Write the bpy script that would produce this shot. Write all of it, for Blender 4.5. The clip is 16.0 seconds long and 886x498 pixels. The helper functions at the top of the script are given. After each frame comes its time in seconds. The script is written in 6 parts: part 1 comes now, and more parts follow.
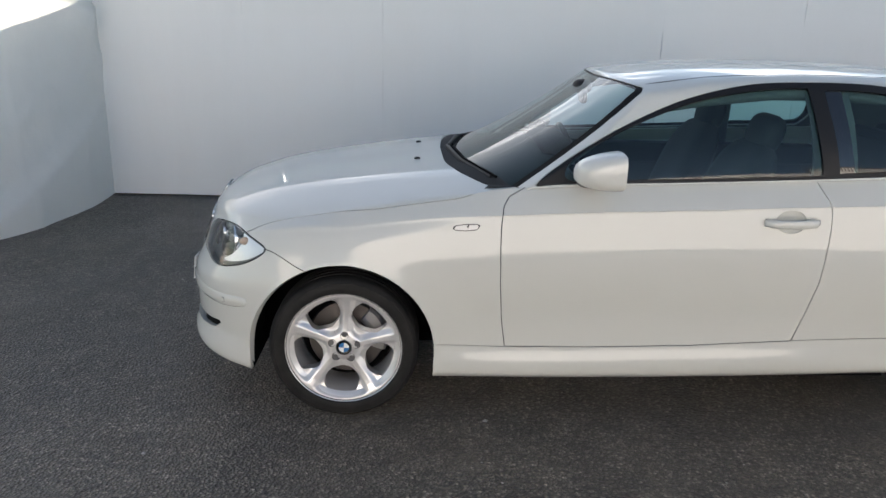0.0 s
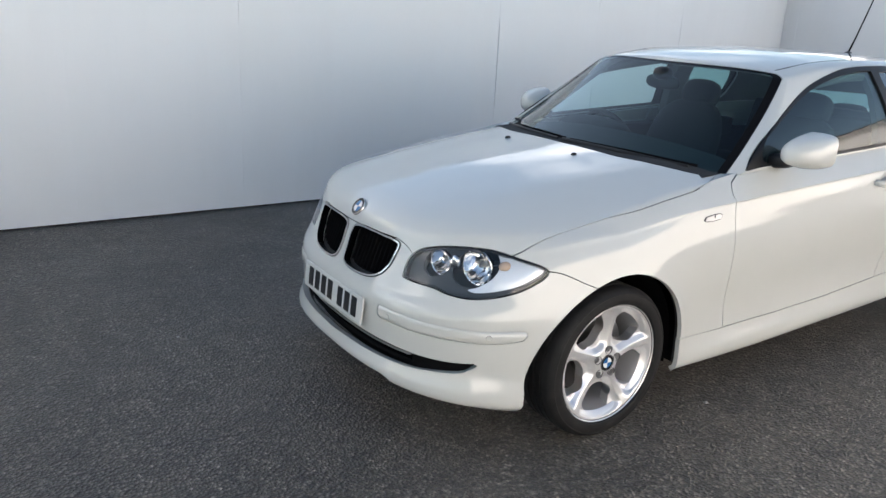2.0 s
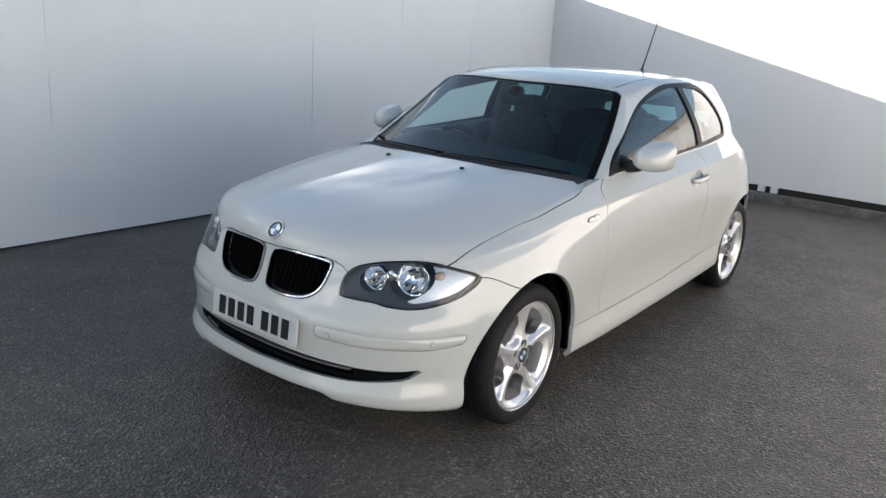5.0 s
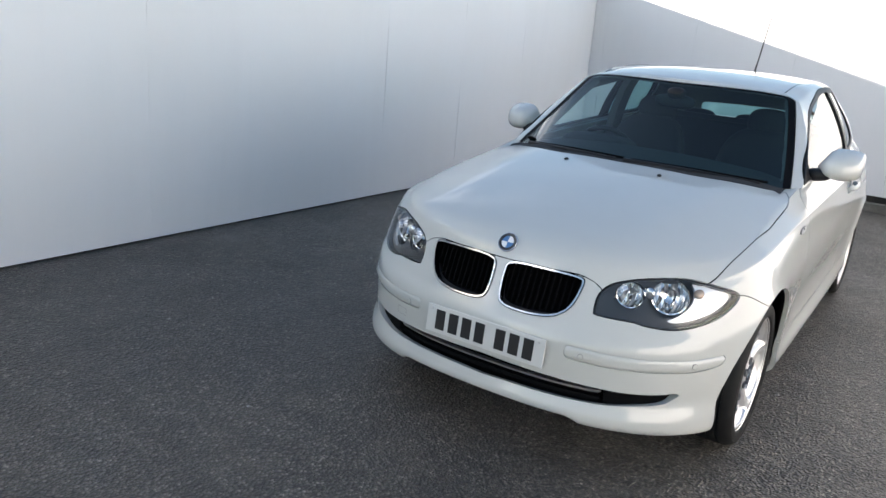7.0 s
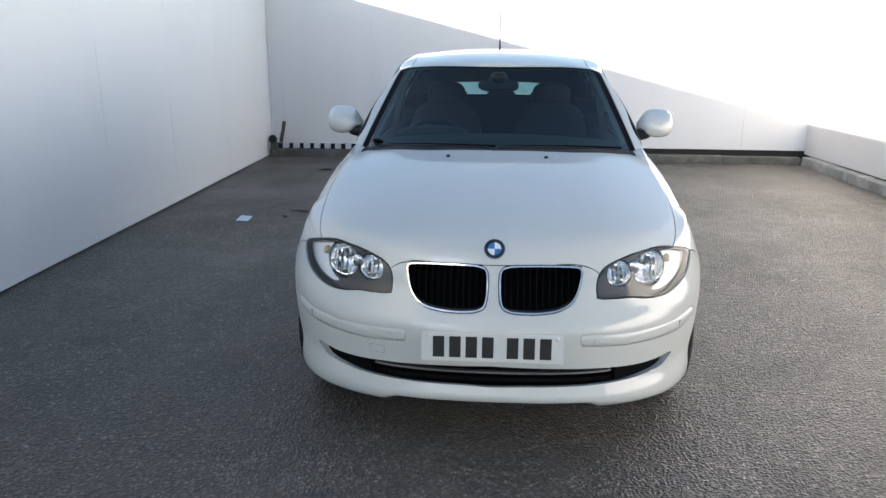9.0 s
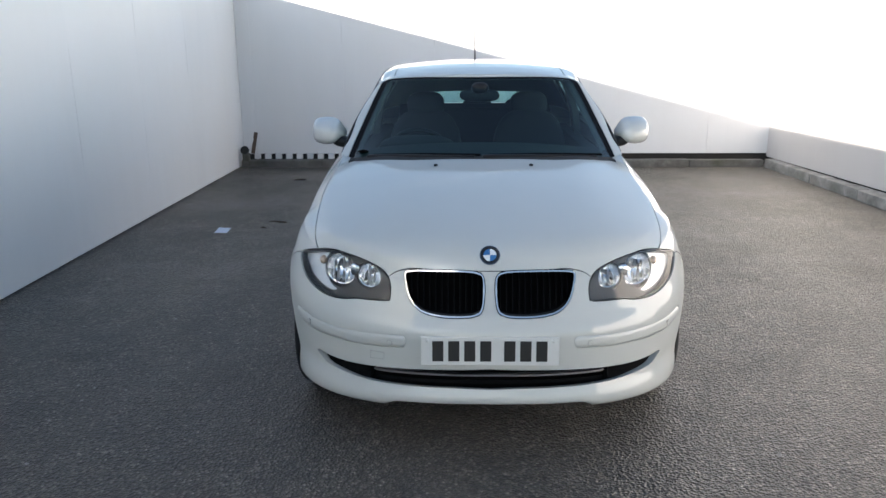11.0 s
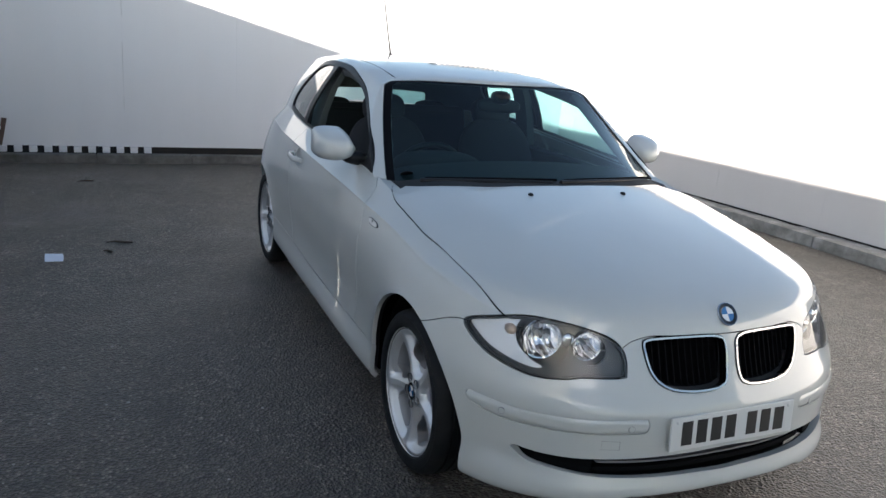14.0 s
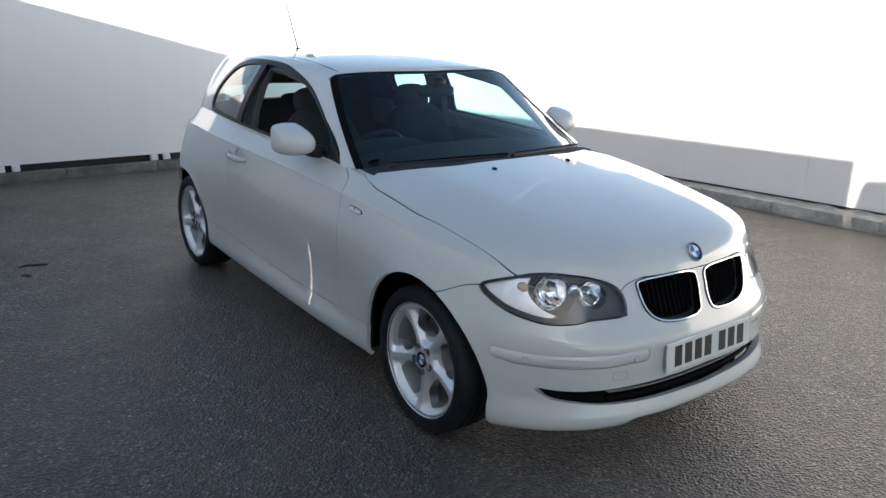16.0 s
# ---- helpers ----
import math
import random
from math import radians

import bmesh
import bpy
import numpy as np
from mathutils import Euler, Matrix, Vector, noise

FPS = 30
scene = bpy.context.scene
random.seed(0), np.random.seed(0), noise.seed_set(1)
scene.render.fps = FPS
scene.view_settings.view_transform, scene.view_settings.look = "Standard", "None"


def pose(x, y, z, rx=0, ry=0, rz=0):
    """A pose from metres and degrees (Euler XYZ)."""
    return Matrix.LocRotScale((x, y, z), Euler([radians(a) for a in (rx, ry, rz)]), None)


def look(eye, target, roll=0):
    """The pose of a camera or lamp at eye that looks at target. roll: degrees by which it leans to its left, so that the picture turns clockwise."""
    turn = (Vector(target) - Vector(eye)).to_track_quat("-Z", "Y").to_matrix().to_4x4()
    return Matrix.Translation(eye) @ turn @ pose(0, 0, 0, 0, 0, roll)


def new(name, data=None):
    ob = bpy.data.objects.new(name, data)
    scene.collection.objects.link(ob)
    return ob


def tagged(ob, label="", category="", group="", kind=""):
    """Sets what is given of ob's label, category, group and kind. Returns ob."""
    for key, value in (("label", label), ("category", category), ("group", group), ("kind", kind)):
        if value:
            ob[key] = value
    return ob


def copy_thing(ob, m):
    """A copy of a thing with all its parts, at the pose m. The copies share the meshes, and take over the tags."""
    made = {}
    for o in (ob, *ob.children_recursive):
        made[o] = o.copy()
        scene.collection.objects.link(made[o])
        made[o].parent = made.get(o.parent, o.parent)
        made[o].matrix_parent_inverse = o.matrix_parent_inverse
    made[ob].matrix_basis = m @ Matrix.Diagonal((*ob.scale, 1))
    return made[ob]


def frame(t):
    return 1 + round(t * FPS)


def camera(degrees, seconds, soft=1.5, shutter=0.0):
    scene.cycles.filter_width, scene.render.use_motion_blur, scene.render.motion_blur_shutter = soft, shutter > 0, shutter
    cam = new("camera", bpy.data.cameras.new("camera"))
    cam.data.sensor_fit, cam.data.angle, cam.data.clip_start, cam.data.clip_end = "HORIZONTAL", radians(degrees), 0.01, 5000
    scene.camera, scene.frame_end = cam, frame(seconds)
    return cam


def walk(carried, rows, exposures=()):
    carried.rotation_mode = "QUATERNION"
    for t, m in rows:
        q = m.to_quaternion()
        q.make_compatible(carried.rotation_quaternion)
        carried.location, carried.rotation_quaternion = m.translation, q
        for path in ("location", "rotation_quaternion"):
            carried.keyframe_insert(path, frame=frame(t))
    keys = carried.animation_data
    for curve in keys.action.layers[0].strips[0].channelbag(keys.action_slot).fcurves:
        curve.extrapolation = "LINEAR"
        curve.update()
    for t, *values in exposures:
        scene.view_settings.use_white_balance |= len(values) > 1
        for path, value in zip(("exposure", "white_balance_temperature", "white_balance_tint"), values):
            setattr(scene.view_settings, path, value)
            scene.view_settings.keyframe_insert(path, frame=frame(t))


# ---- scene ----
import collections

cam = camera(59.9, 16.0)
SKY, SUN, CLOUD, HAZE, PALE = 0.055, 5.0, 11.0, 3.0, 0.7
DRIFT = (1.8, 0.9, 0.4)
EXPOSURES = [(0.0, 1.86, 6270, 12), (2.0, 2.30, 6270, 12), (3.5, 2.34, 6270, 12), (6.0, 2.0, 6270, 12), (7.5, 2.52, 6200, 12), (11.0, 2.34, 6200, 12), (14.0, 2.09, 6200, 12), (15.0, 2.04, 6200, 12), (15.5, 2.18, 6200, 12), (16.0, 2.20, 6200, 12)]
PATH = [
    (0, (0.323, -3.712, 1.625), (0.371, -1.801, 1.036), 1.4),
    (0.5, (-0.26, -3.383, 1.587), (-0.071, -1.476, 1.017), 2.7),
    (1, (-0.927, -3.16, 1.593), (-0.505, -1.303, 0.983), 2.9),
    (1.5, (-1.492, -2.862, 1.572), (-0.737, -1.119, 0.947), 3.3),
    (2, (-2.043, -2.667, 1.567), (-0.967, -1.091, 0.968), 2.8),
    (2.5, (-2.381, -2.45, 1.555), (-1.032, -1.096, 0.967), 2.3),
    (3, (-2.577, -2.363, 1.597), (-1.063, -1.202, 0.997), 2.7),
    (3.5, (-2.611, -2.367, 1.603), (-1.069, -1.205, 1.081), 2.0),
    (6, (-2.658, -2.26, 1.572), (-1.097, -1.133, 1.03), 6.3),
    (6.5, (-2.903, -1.842, 1.556), (-1.314, -0.746, 1.031), 7.8),
    (7, (-3.117, -1.334, 1.563), (-1.512, -0.281, 1.0), 5.0),
    (7.5, (-3.293, -0.848, 1.563), (-1.531, -0.074, 1.018), 3.1),
    (8, (-3.331, -0.416, 1.551), (-1.453, -0.015, 0.992), 1.4),
    (10.5, (-3.43, 0.112, 1.59), (-1.507, 0.167, 1.046), -0.1),
    (11, (-3.442, 0.112, 1.588), (-1.514, 0.157, 1.056), -0.3),
    (11.5, (-3.446, 0.113, 1.585), (-1.515, 0.144, 1.064), -0.1),
    (12, (-3.416, 0.147, 1.577), (-1.49, 0.154, 1.036), 0.3),
    (12.5, (-3.192, 0.408, 1.553), (-1.276, 0.255, 1.0), 4.3),
    (13, (-2.882, 0.901, 1.564), (-0.991, 0.578, 0.998), 6.5),
    (13.5, (-2.557, 1.353, 1.577), (-0.706, 0.826, 1.033), 5.8),
    (14, (-2.401, 1.858, 1.604), (-0.656, 1.046, 1.059), 4.8),
    (14.5, (-2.279, 2.184, 1.581), (-0.645, 1.177, 1.018), 2.0),
    (15, (-2.283, 2.427, 1.581), (-0.762, 1.29, 0.955), 1.4),
    (15.5, (-2.319, 2.481, 1.602), (-0.782, 1.361, 0.981), 1.0),
    (16, (-2.333, 2.467, 1.613), (-0.796, 1.319, 1.048), 1.2),
]
walk(cam, [(t, look(eye, target, roll)) for t, eye, target, roll in PATH], EXPOSURES)

# ---- world and sun: low sun behind the long hoarding, the yard in its shade ----
SUN_WAY = Vector((0.45, -1.0, -0.253)).normalized()
SUN_UP = math.asin(-SUN_WAY.z)
world = bpy.data.worlds.new("sky")
scene.world = world
world.use_nodes = True
wn = world.node_tree.nodes
sky = wn.new("ShaderNodeTexSky")
sky.sky_type, sky.sun_disc = "NISHITA", False
sky.sun_elevation, sky.sun_rotation = SUN_UP, math.atan2(-SUN_WAY.x, -SUN_WAY.y)
sky.air_density, sky.dust_density, sky.ozone_density = 1.0, 0.5, 0.9
wn["Background"].inputs["Strength"].default_value = SKY
# thin bright clouds, spread over a level layer
wl = world.node_tree.links
coord, flat, split_xyz = wn.new("ShaderNodeTexCoord"), wn.new("ShaderNodeVectorMath"), wn.new("ShaderNodeSeparateXYZ")
wl.new(coord.outputs["Generated"], split_xyz.inputs[0])
lift = wn.new("ShaderNodeMath")
lift.operation = "ADD"
lift.inputs[1].default_value = 0.12
wl.new(split_xyz.outputs["Z"], lift.inputs[0])
flat.operation = "DIVIDE"
wl.new(coord.outputs["Generated"], flat.inputs[0])
wl.new(lift.outputs[0], flat.inputs[1])
puffs = wn.new("ShaderNodeTexNoise")
puffs.inputs["Scale"].default_value, puffs.inputs["Detail"].default_value, puffs.inputs["Roughness"].default_value = 1.15, 7.0, 0.58
shift = wn.new("ShaderNodeVectorMath")
shift.inputs[1].default_value = DRIFT
wl.new(flat.outputs[0], shift.inputs[0])
wl.new(shift.outputs[0], puffs.inputs["Vector"])
cover = wn.new("ShaderNodeValToRGB")
cover.color_ramp.elements[0].position, cover.color_ramp.elements[1].position = 0.52, 0.66
wl.new(puffs.outputs["Fac"], cover.inputs["Fac"])
cloud_mix = wn.new("ShaderNodeMix")
cloud_mix.data_type = "RGBA"
wl.new(sky.outputs["Color"], cloud_mix.inputs[6])
# haze round the sun
toward = wn.new("ShaderNodeVectorMath")
toward.operation = "DOT_PRODUCT"
toward.inputs[1].default_value = -SUN_WAY
wl.new(coord.outputs["Generated"], toward.inputs[0])
fore = wn.new("ShaderNodeMath")
fore.operation, fore.use_clamp = "MAXIMUM", True
fore.inputs[1].default_value = 0.0
wl.new(toward.outputs["Value"], fore.inputs[0])
# the clouds lie on the sun's side, the sky opposite is clear
bank = wn.new("ShaderNodeMath")
bank.operation, bank.use_clamp = "MULTIPLY", True
bank.inputs[1].default_value = 1.9
wl.new(fore.outputs[0], bank.inputs[0])
share = wn.new("ShaderNodeMath")
share.operation = "MULTIPLY"
wl.new(bank.outputs[0], share.inputs[0])
wl.new(cover.outputs["Color"], share.inputs[1])
# and only low: overhead it is clear
high = wn.new("ShaderNodeMapRange")
high.interpolation_type = "SMOOTHSTEP"
for k, v in enumerate((0.34, 0.62, 1.0, 0.0)):
    high.inputs[1 + k].default_value = v
wl.new(split_xyz.outputs["Z"], high.inputs[0])
low_share = wn.new("ShaderNodeMath")
low_share.operation = "MULTIPLY"
wl.new(share.outputs[0], low_share.inputs[0])
wl.new(high.outputs[0], low_share.inputs[1])
wl.new(low_share.outputs[0], cloud_mix.inputs[0])
lobe = wn.new("ShaderNodeMath")
lobe.operation = "POWER"
lobe.inputs[1].default_value = 3.5
wl.new(fore.outputs[0], lobe.inputs[0])
# clouds shine more towards the sun
lit = wn.new("ShaderNodeMath")
lit.operation = "MULTIPLY_ADD"
lit.inputs[1].default_value, lit.inputs[2].default_value = CLOUD * 2.5, CLOUD
wl.new(lobe.outputs[0], lit.inputs[0])
tone = wn.new("ShaderNodeVectorMath")
tone.operation = "SCALE"
tone.inputs[0].default_value = (1.0, 0.97, 0.93)
wl.new(lit.outputs[0], tone.inputs["Scale"])
wl.new(tone.outputs[0], cloud_mix.inputs[7])
haze = wn.new("ShaderNodeMix")
haze.data_type, haze.blend_type = "RGBA", "ADD"
haze.inputs[7].default_value = (HAZE, HAZE * 0.96, HAZE * 0.89, 1)
wl.new(lobe.outputs[0], haze.inputs[0])
wl.new(cloud_mix.outputs[2], haze.inputs[6])
# pale haze towards the horizon
low = wn.new("ShaderNodeMath")
low.operation, low.use_clamp = "SUBTRACT", True
low.inputs[0].default_value = 1.0
wl.new(split_xyz.outputs["Z"], low.inputs[1])
low_lobe = wn.new("ShaderNodeMath")
low_lobe.operation = "POWER"
low_lobe.inputs[1].default_value = 2.0
wl.new(low.outputs[0], low_lobe.inputs[0])
rim_haze = wn.new("ShaderNodeMix")
rim_haze.data_type, rim_haze.blend_type = "RGBA", "ADD"
rim_haze.inputs[7].default_value = (PALE * 0.97, PALE, PALE * 1.0, 1)
wl.new(low_lobe.outputs[0], rim_haze.inputs[0])
wl.new(haze.outputs[2], rim_haze.inputs[6])
wl.new(rim_haze.outputs[2], wn["Background"].inputs["Color"])
sun = new("sun", bpy.data.lights.new("sun", "SUN"))
sun.data.energy, sun.data.angle, sun.data.color = SUN, radians(0.55), (1.0, 0.90, 0.76)
sun.matrix_world = look((-20, 50, 14), Vector((-20, 50, 14)) + SUN_WAY)


# ---- materials ----
def material(name, color=(0.5, 0.5, 0.5), rough=0.5, metal=0.0, coat=0.0, coat_rough=0.03, spec=0.5):
    m = bpy.data.materials.new(name)
    m.use_nodes = True
    b = m.node_tree.nodes["Principled BSDF"]
    b.inputs["Base Color"].default_value = (*color, 1)
    b.inputs["Roughness"].default_value = rough
    b.inputs["Metallic"].default_value = metal
    b.inputs["Coat Weight"].default_value = coat
    b.inputs["Coat Roughness"].default_value = coat_rough
    b.inputs["Specular IOR Level"].default_value = spec
    return m


def node(m, kind, **inputs):
    n = m.node_tree.nodes.new(kind)
    for key, value in inputs.items():
        n.inputs[key.replace("_", " ")].default_value = value
    return n


def wire(m, a, b):
    m.node_tree.links.new(a, b)


def principled(m):
    return m.node_tree.nodes["Principled BSDF"]


def place(m, sx=1.0, sy=1.0, sz=1.0):
    """Real-world coordinates, stretched."""
    g = node(m, "ShaderNodeNewGeometry")
    v = node(m, "ShaderNodeMapping")
    v.inputs["Scale"].default_value = (sx, sy, sz)
    wire(m, g.outputs["Position"], v.inputs["Vector"])
    return v.outputs["Vector"]


def noise_tex(m, scale, detail=4, rough=0.55, stretch=(1, 1, 1)):
    n = node(m, "ShaderNodeTexNoise", Scale=scale, Detail=detail, Roughness=rough)
    wire(m, place(m, *stretch), n.inputs["Vector"])
    return n.outputs["Fac"]


def ramp(m, fac, stops):
    r = node(m, "ShaderNodeValToRGB")
    e = r.color_ramp.elements
    while len(e) < len(stops):
        e.new(0.5)
    for el, (p, c) in zip(e, stops):
        el.position = p
        el.color = (*(c if isinstance(c, tuple) else (c, c, c)), 1)
    wire(m, fac, r.inputs["Fac"])
    return r.outputs["Color"]


def mixed(m, fac, a, b, mode="MIX"):
    n = node(m, "ShaderNodeMix")
    n.data_type, n.blend_type = "RGBA", mode
    for sock, v in ((n.inputs[0], fac), (n.inputs[6], a), (n.inputs[7], b)):
        if hasattr(v, "links"):
            wire(m, v, sock)
        elif isinstance(v, tuple):
            sock.default_value = (*v, 1)
        else:
            sock.default_value = v
    return n.outputs[2]


def bump(m, height, strength, distance, normal=None):
    b = node(m, "ShaderNodeBump", Strength=strength, Distance=distance)
    wire(m, height, b.inputs["Height"])
    if normal:
        wire(m, normal, b.inputs["Normal"])
    return b.outputs["Normal"]


def make_asphalt():
    m = material("asphalt", rough=0.8, spec=0.55)
    p = principled(m)
    chips = node(m, "ShaderNodeTexVoronoi", Scale=86.0)
    wire(m, place(m), chips.inputs["Vector"])
    fine = noise_tex(m, 260, 3)
    clump = noise_tex(m, 42, 3, 0.6)
    patch = noise_tex(m, 0.55, 5, 0.6)
    patch2 = noise_tex(m, 2.3, 4, 0.6, (1, 0.6, 1))
    base = ramp(m, chips.outputs["Color"], [(0.0, (0.024, 0.023, 0.021)), (0.40, (0.076, 0.072, 0.066)), (0.72, (0.20, 0.191, 0.175)), (0.88, (0.37, 0.355, 0.33)), (1.0, (0.60, 0.575, 0.54))])
    # darker in the gaps between the chips
    base = mixed(m, ramp(m, chips.outputs["Distance"], [(0.42, 0.0), (0.72, 0.8)]), base, (0.022, 0.021, 0.020))
    base = mixed(m, ramp(m, patch, [(0.40, 0.0), (0.72, 0.55)]), base, (0.185, 0.174, 0.156))
    base = mixed(m, ramp(m, patch2, [(0.52, 0.0), (0.80, 0.40)]), base, (0.175, 0.167, 0.157))
    base = mixed(m, ramp(m, noise_tex(m, 7.0, 5, 0.62), [(0.35, 0.45), (0.60, 0.0)]), base, (0.036, 0.036, 0.0365))
    base = mixed(m, ramp(m, noise_tex(m, 0.38, 4, 0.6), [(0.40, 0.4), (0.60, 0.0)]), base, (0.038, 0.037, 0.036))
    base = mixed(m, ramp(m, clump, [(0.30, 0.55), (0.55, 0.0)]), base, (0.030, 0.029, 0.028))
    base = mixed(m, 1.0, base, (1.10, 1.025, 0.918), "MULTIPLY")
    wire(m, base, p.inputs["Base Color"])
    wire(m, mixed(m, 0.55, ramp(m, patch2, [(0.3, 0.30), (0.8, 0.54)]), ramp(m, noise_tex(m, 0.7, 3, 0.55), [(0.36, 0.26), (0.64, 0.60)])), p.inputs["Roughness"])
    n = bump(m, chips.outputs["Distance"], 1.0, 0.0095)
    n = bump(m, clump, 0.6, 0.009, n)
    wire(m, bump(m, fine, 0.4, 0.002, n), p.inputs["Normal"])
    return m


def make_panel(name, color, rough):
    """Painted sheet boarding: slightly uneven, with rain marks."""
    m = material(name, rough=rough, spec=0.5)
    p = principled(m)
    streak = noise_tex(m, 3.0, 5, 0.6, (1, 1, 0.12))
    cloud = noise_tex(m, 1.1, 4)
    dark = tuple(c * 0.94 for c in color)
    warm = (color[0] * 0.985, color[1] * 0.97, color[2] * 0.95)
    base = mixed(m, ramp(m, streak, [(0.45, 0.0), (0.8, 0.8)]), color, dark)
    base = mixed(m, ramp(m, cloud, [(0.4, 0.0), (0.75, 0.7)]), base, warm)
    wire(m, base, p.inputs["Base Color"])
    wire(m, bump(m, noise_tex(m, 0.9, 1), 0.25, 0.03), p.inputs["Normal"])
    return m


def make_concrete(name, k, mossy):
    m = material(name, rough=0.9)
    p = principled(m)
    a = noise_tex(m, 6, 6, 0.65)
    b = noise_tex(m, 90, 3)
    base = ramp(m, a, [(0.25, (0.07 * k, 0.067 * k, 0.060 * k)), (0.55, (0.16 * k, 0.156 * k, 0.147 * k)), (0.8, (0.28 * k, 0.27 * k, 0.255 * k))])
    moss = ramp(m, noise_tex(m, 2.2, 5, 0.65), [(0.52, 0.0), (0.72, mossy)])
    base = mixed(m, moss, base, (0.055, 0.058, 0.034))
    wire(m, base, p.inputs["Base Color"])
    wire(m, bump(m, b, 0.5, 0.003, bump(m, a, 0.6, 0.01)), p.inputs["Normal"])
    return m


def make_tarp():
    m = material("tarpaulin", (0.78, 0.79, 0.80), 0.42)
    p = principled(m)
    weave = noise_tex(m, 160, 2)
    wire(m, mixed(m, ramp(m, noise_tex(m, 2.5, 4), [(0.4, 0.0), (0.8, 0.6)]), (0.88, 0.89, 0.90), (0.76, 0.77, 0.79)), p.inputs["Base Color"])
    wire(m, bump(m, noise_tex(m, 3.5, 4), 0.5, 0.05, bump(m, weave, 0.15, 0.001)), p.inputs["Normal"])
    t = node(m, "ShaderNodeBsdfTranslucent", Color=(0.88, 0.88, 0.85, 1))
    mix = node(m, "ShaderNodeMixShader", Fac=0.60)
    wire(m, p.outputs[0], mix.inputs[1])
    wire(m, t.outputs[0], mix.inputs[2])
    wire(m, mix.outputs[0], m.node_tree.nodes["Material Output"].inputs["Surface"])
    return m


def make_glass(name, tint, gloss_rough=0.0, least=0.045, steep=4.6):
    """A thin pane: light passes straight through, tinted, and its face mirrors."""
    m = bpy.data.materials.new(name)
    m.use_nodes = True
    nt = m.node_tree
    nt.nodes.remove(nt.nodes["Principled BSDF"])
    clear = node(m, "ShaderNodeBsdfTransparent", Color=(*tint, 1))
    gloss = node(m, "ShaderNodeBsdfGlossy", Color=(1, 1, 1, 1), Roughness=gloss_rough)
    face = node(m, "ShaderNodeLayerWeight", Blend=0.5)
    power = node(m, "ShaderNodeMath")
    power.operation = "POWER"
    power.inputs[1].default_value = steep
    wire(m, face.outputs["Facing"], power.inputs[0])
    fres = node(m, "ShaderNodeMapRange")
    fres.inputs["To Min"].default_value = least
    fres.inputs["To Max"].default_value = 0.95
    wire(m, power.outputs[0], fres.inputs["Value"])
    mix = node(m, "ShaderNodeMixShader")
    wire(m, fres.outputs[0], mix.inputs[0])
    wire(m, clear.outputs[0], mix.inputs[1])
    wire(m, gloss.outputs[0], mix.inputs[2])
    wire(m, mix.outputs[0], nt.nodes["Material Output"].inputs["Surface"])
    return m


def make_paint():
    m = material("white_paint", (0.58, 0.58, 0.565), 0.45, coat=1.0, coat_rough=0.012, spec=0.1)
    p = principled(m)
    p.inputs["Coat IOR"].default_value = 1.64
    wire(m, bump(m, noise_tex(m, 420, 2), 0.012, 0.0006), p.inputs["Coat Normal"])
    wire(m, mixed(m, ramp(m, noise_tex(m, 5, 4), [(0.45, 0.0), (0.8, 0.5)]), (0.526, 0.537, 0.514), (0.501, 0.510, 0.486)), p.inputs["Base Color"])
    return m


def make_fabric(name, color):
    m = material(name, color, 0.9)
    p = principled(m)
    w = noise_tex(m, 350, 2)
    wire(m, mixed(m, w, color, tuple(c * 1.7 for c in color)), p.inputs["Base Color"])
    wire(m, bump(m, w, 0.3, 0.001), p.inputs["Normal"])
    return m


def make_rubber():
    m = material("tyre_rubber", (0.018, 0.018, 0.019), 0.68, spec=0.3)
    p = principled(m)
    d = noise_tex(m, 14, 5, 0.6)
    wire(m, mixed(m, ramp(m, d, [(0.4, 0.0), (0.75, 0.7)]), (0.007, 0.007, 0.0075), (0.020, 0.0195, 0.019)), p.inputs["Base Color"])
    wire(m, bump(m, noise_tex(m, 220, 2), 0.2, 0.001), p.inputs["Normal"])
    return m


def make_indicator():
    """Bright reflector behind clear plastic, with fine upright flutes."""
    m = material("clear_indicator", (0.80, 0.81, 0.82), 0.24, metal=0.45, coat=0.6)
    p = principled(m)
    wave = node(m, "ShaderNodeTexWave", Scale=16.0, Distortion=1.5)
    wire(m, place(m, 1.0, 1.0, 0.35), wave.inputs["Vector"])
    wire(m, bump(m, wave.outputs["Fac"], 0.05, 0.010, bump(m, noise_tex(m, 9, 1), 0.18, 0.02)), p.inputs["Normal"])
    return m


def make_reflector():
    """Polished lamp bowl with pressed flutes."""
    m = material("lamp_reflector", (0.80, 0.80, 0.81), 0.07, metal=1.0)
    wave = node(m, "ShaderNodeTexWave", Scale=14.0, Distortion=0.6)
    wave.bands_direction = "Y"
    wire(m, place(m, 1.0, 1.0, 0.6), wave.inputs["Vector"])
    wire(m, bump(m, wave.outputs["Fac"], 0.16, 0.02), principled(m).inputs["Normal"])
    return m


def make_alloy():
    m = material("alloy", (0.66, 0.66, 0.67), 0.31, metal=0.66, coat=0.3, coat_rough=0.08)
    p = principled(m)
    wire(m, mixed(m, ramp(m, noise_tex(m, 9, 5), [(0.5, 0.0), (0.8, 0.4)]), (0.76, 0.76, 0.77), (0.62, 0.61, 0.60)), p.inputs["Base Color"])
    return m


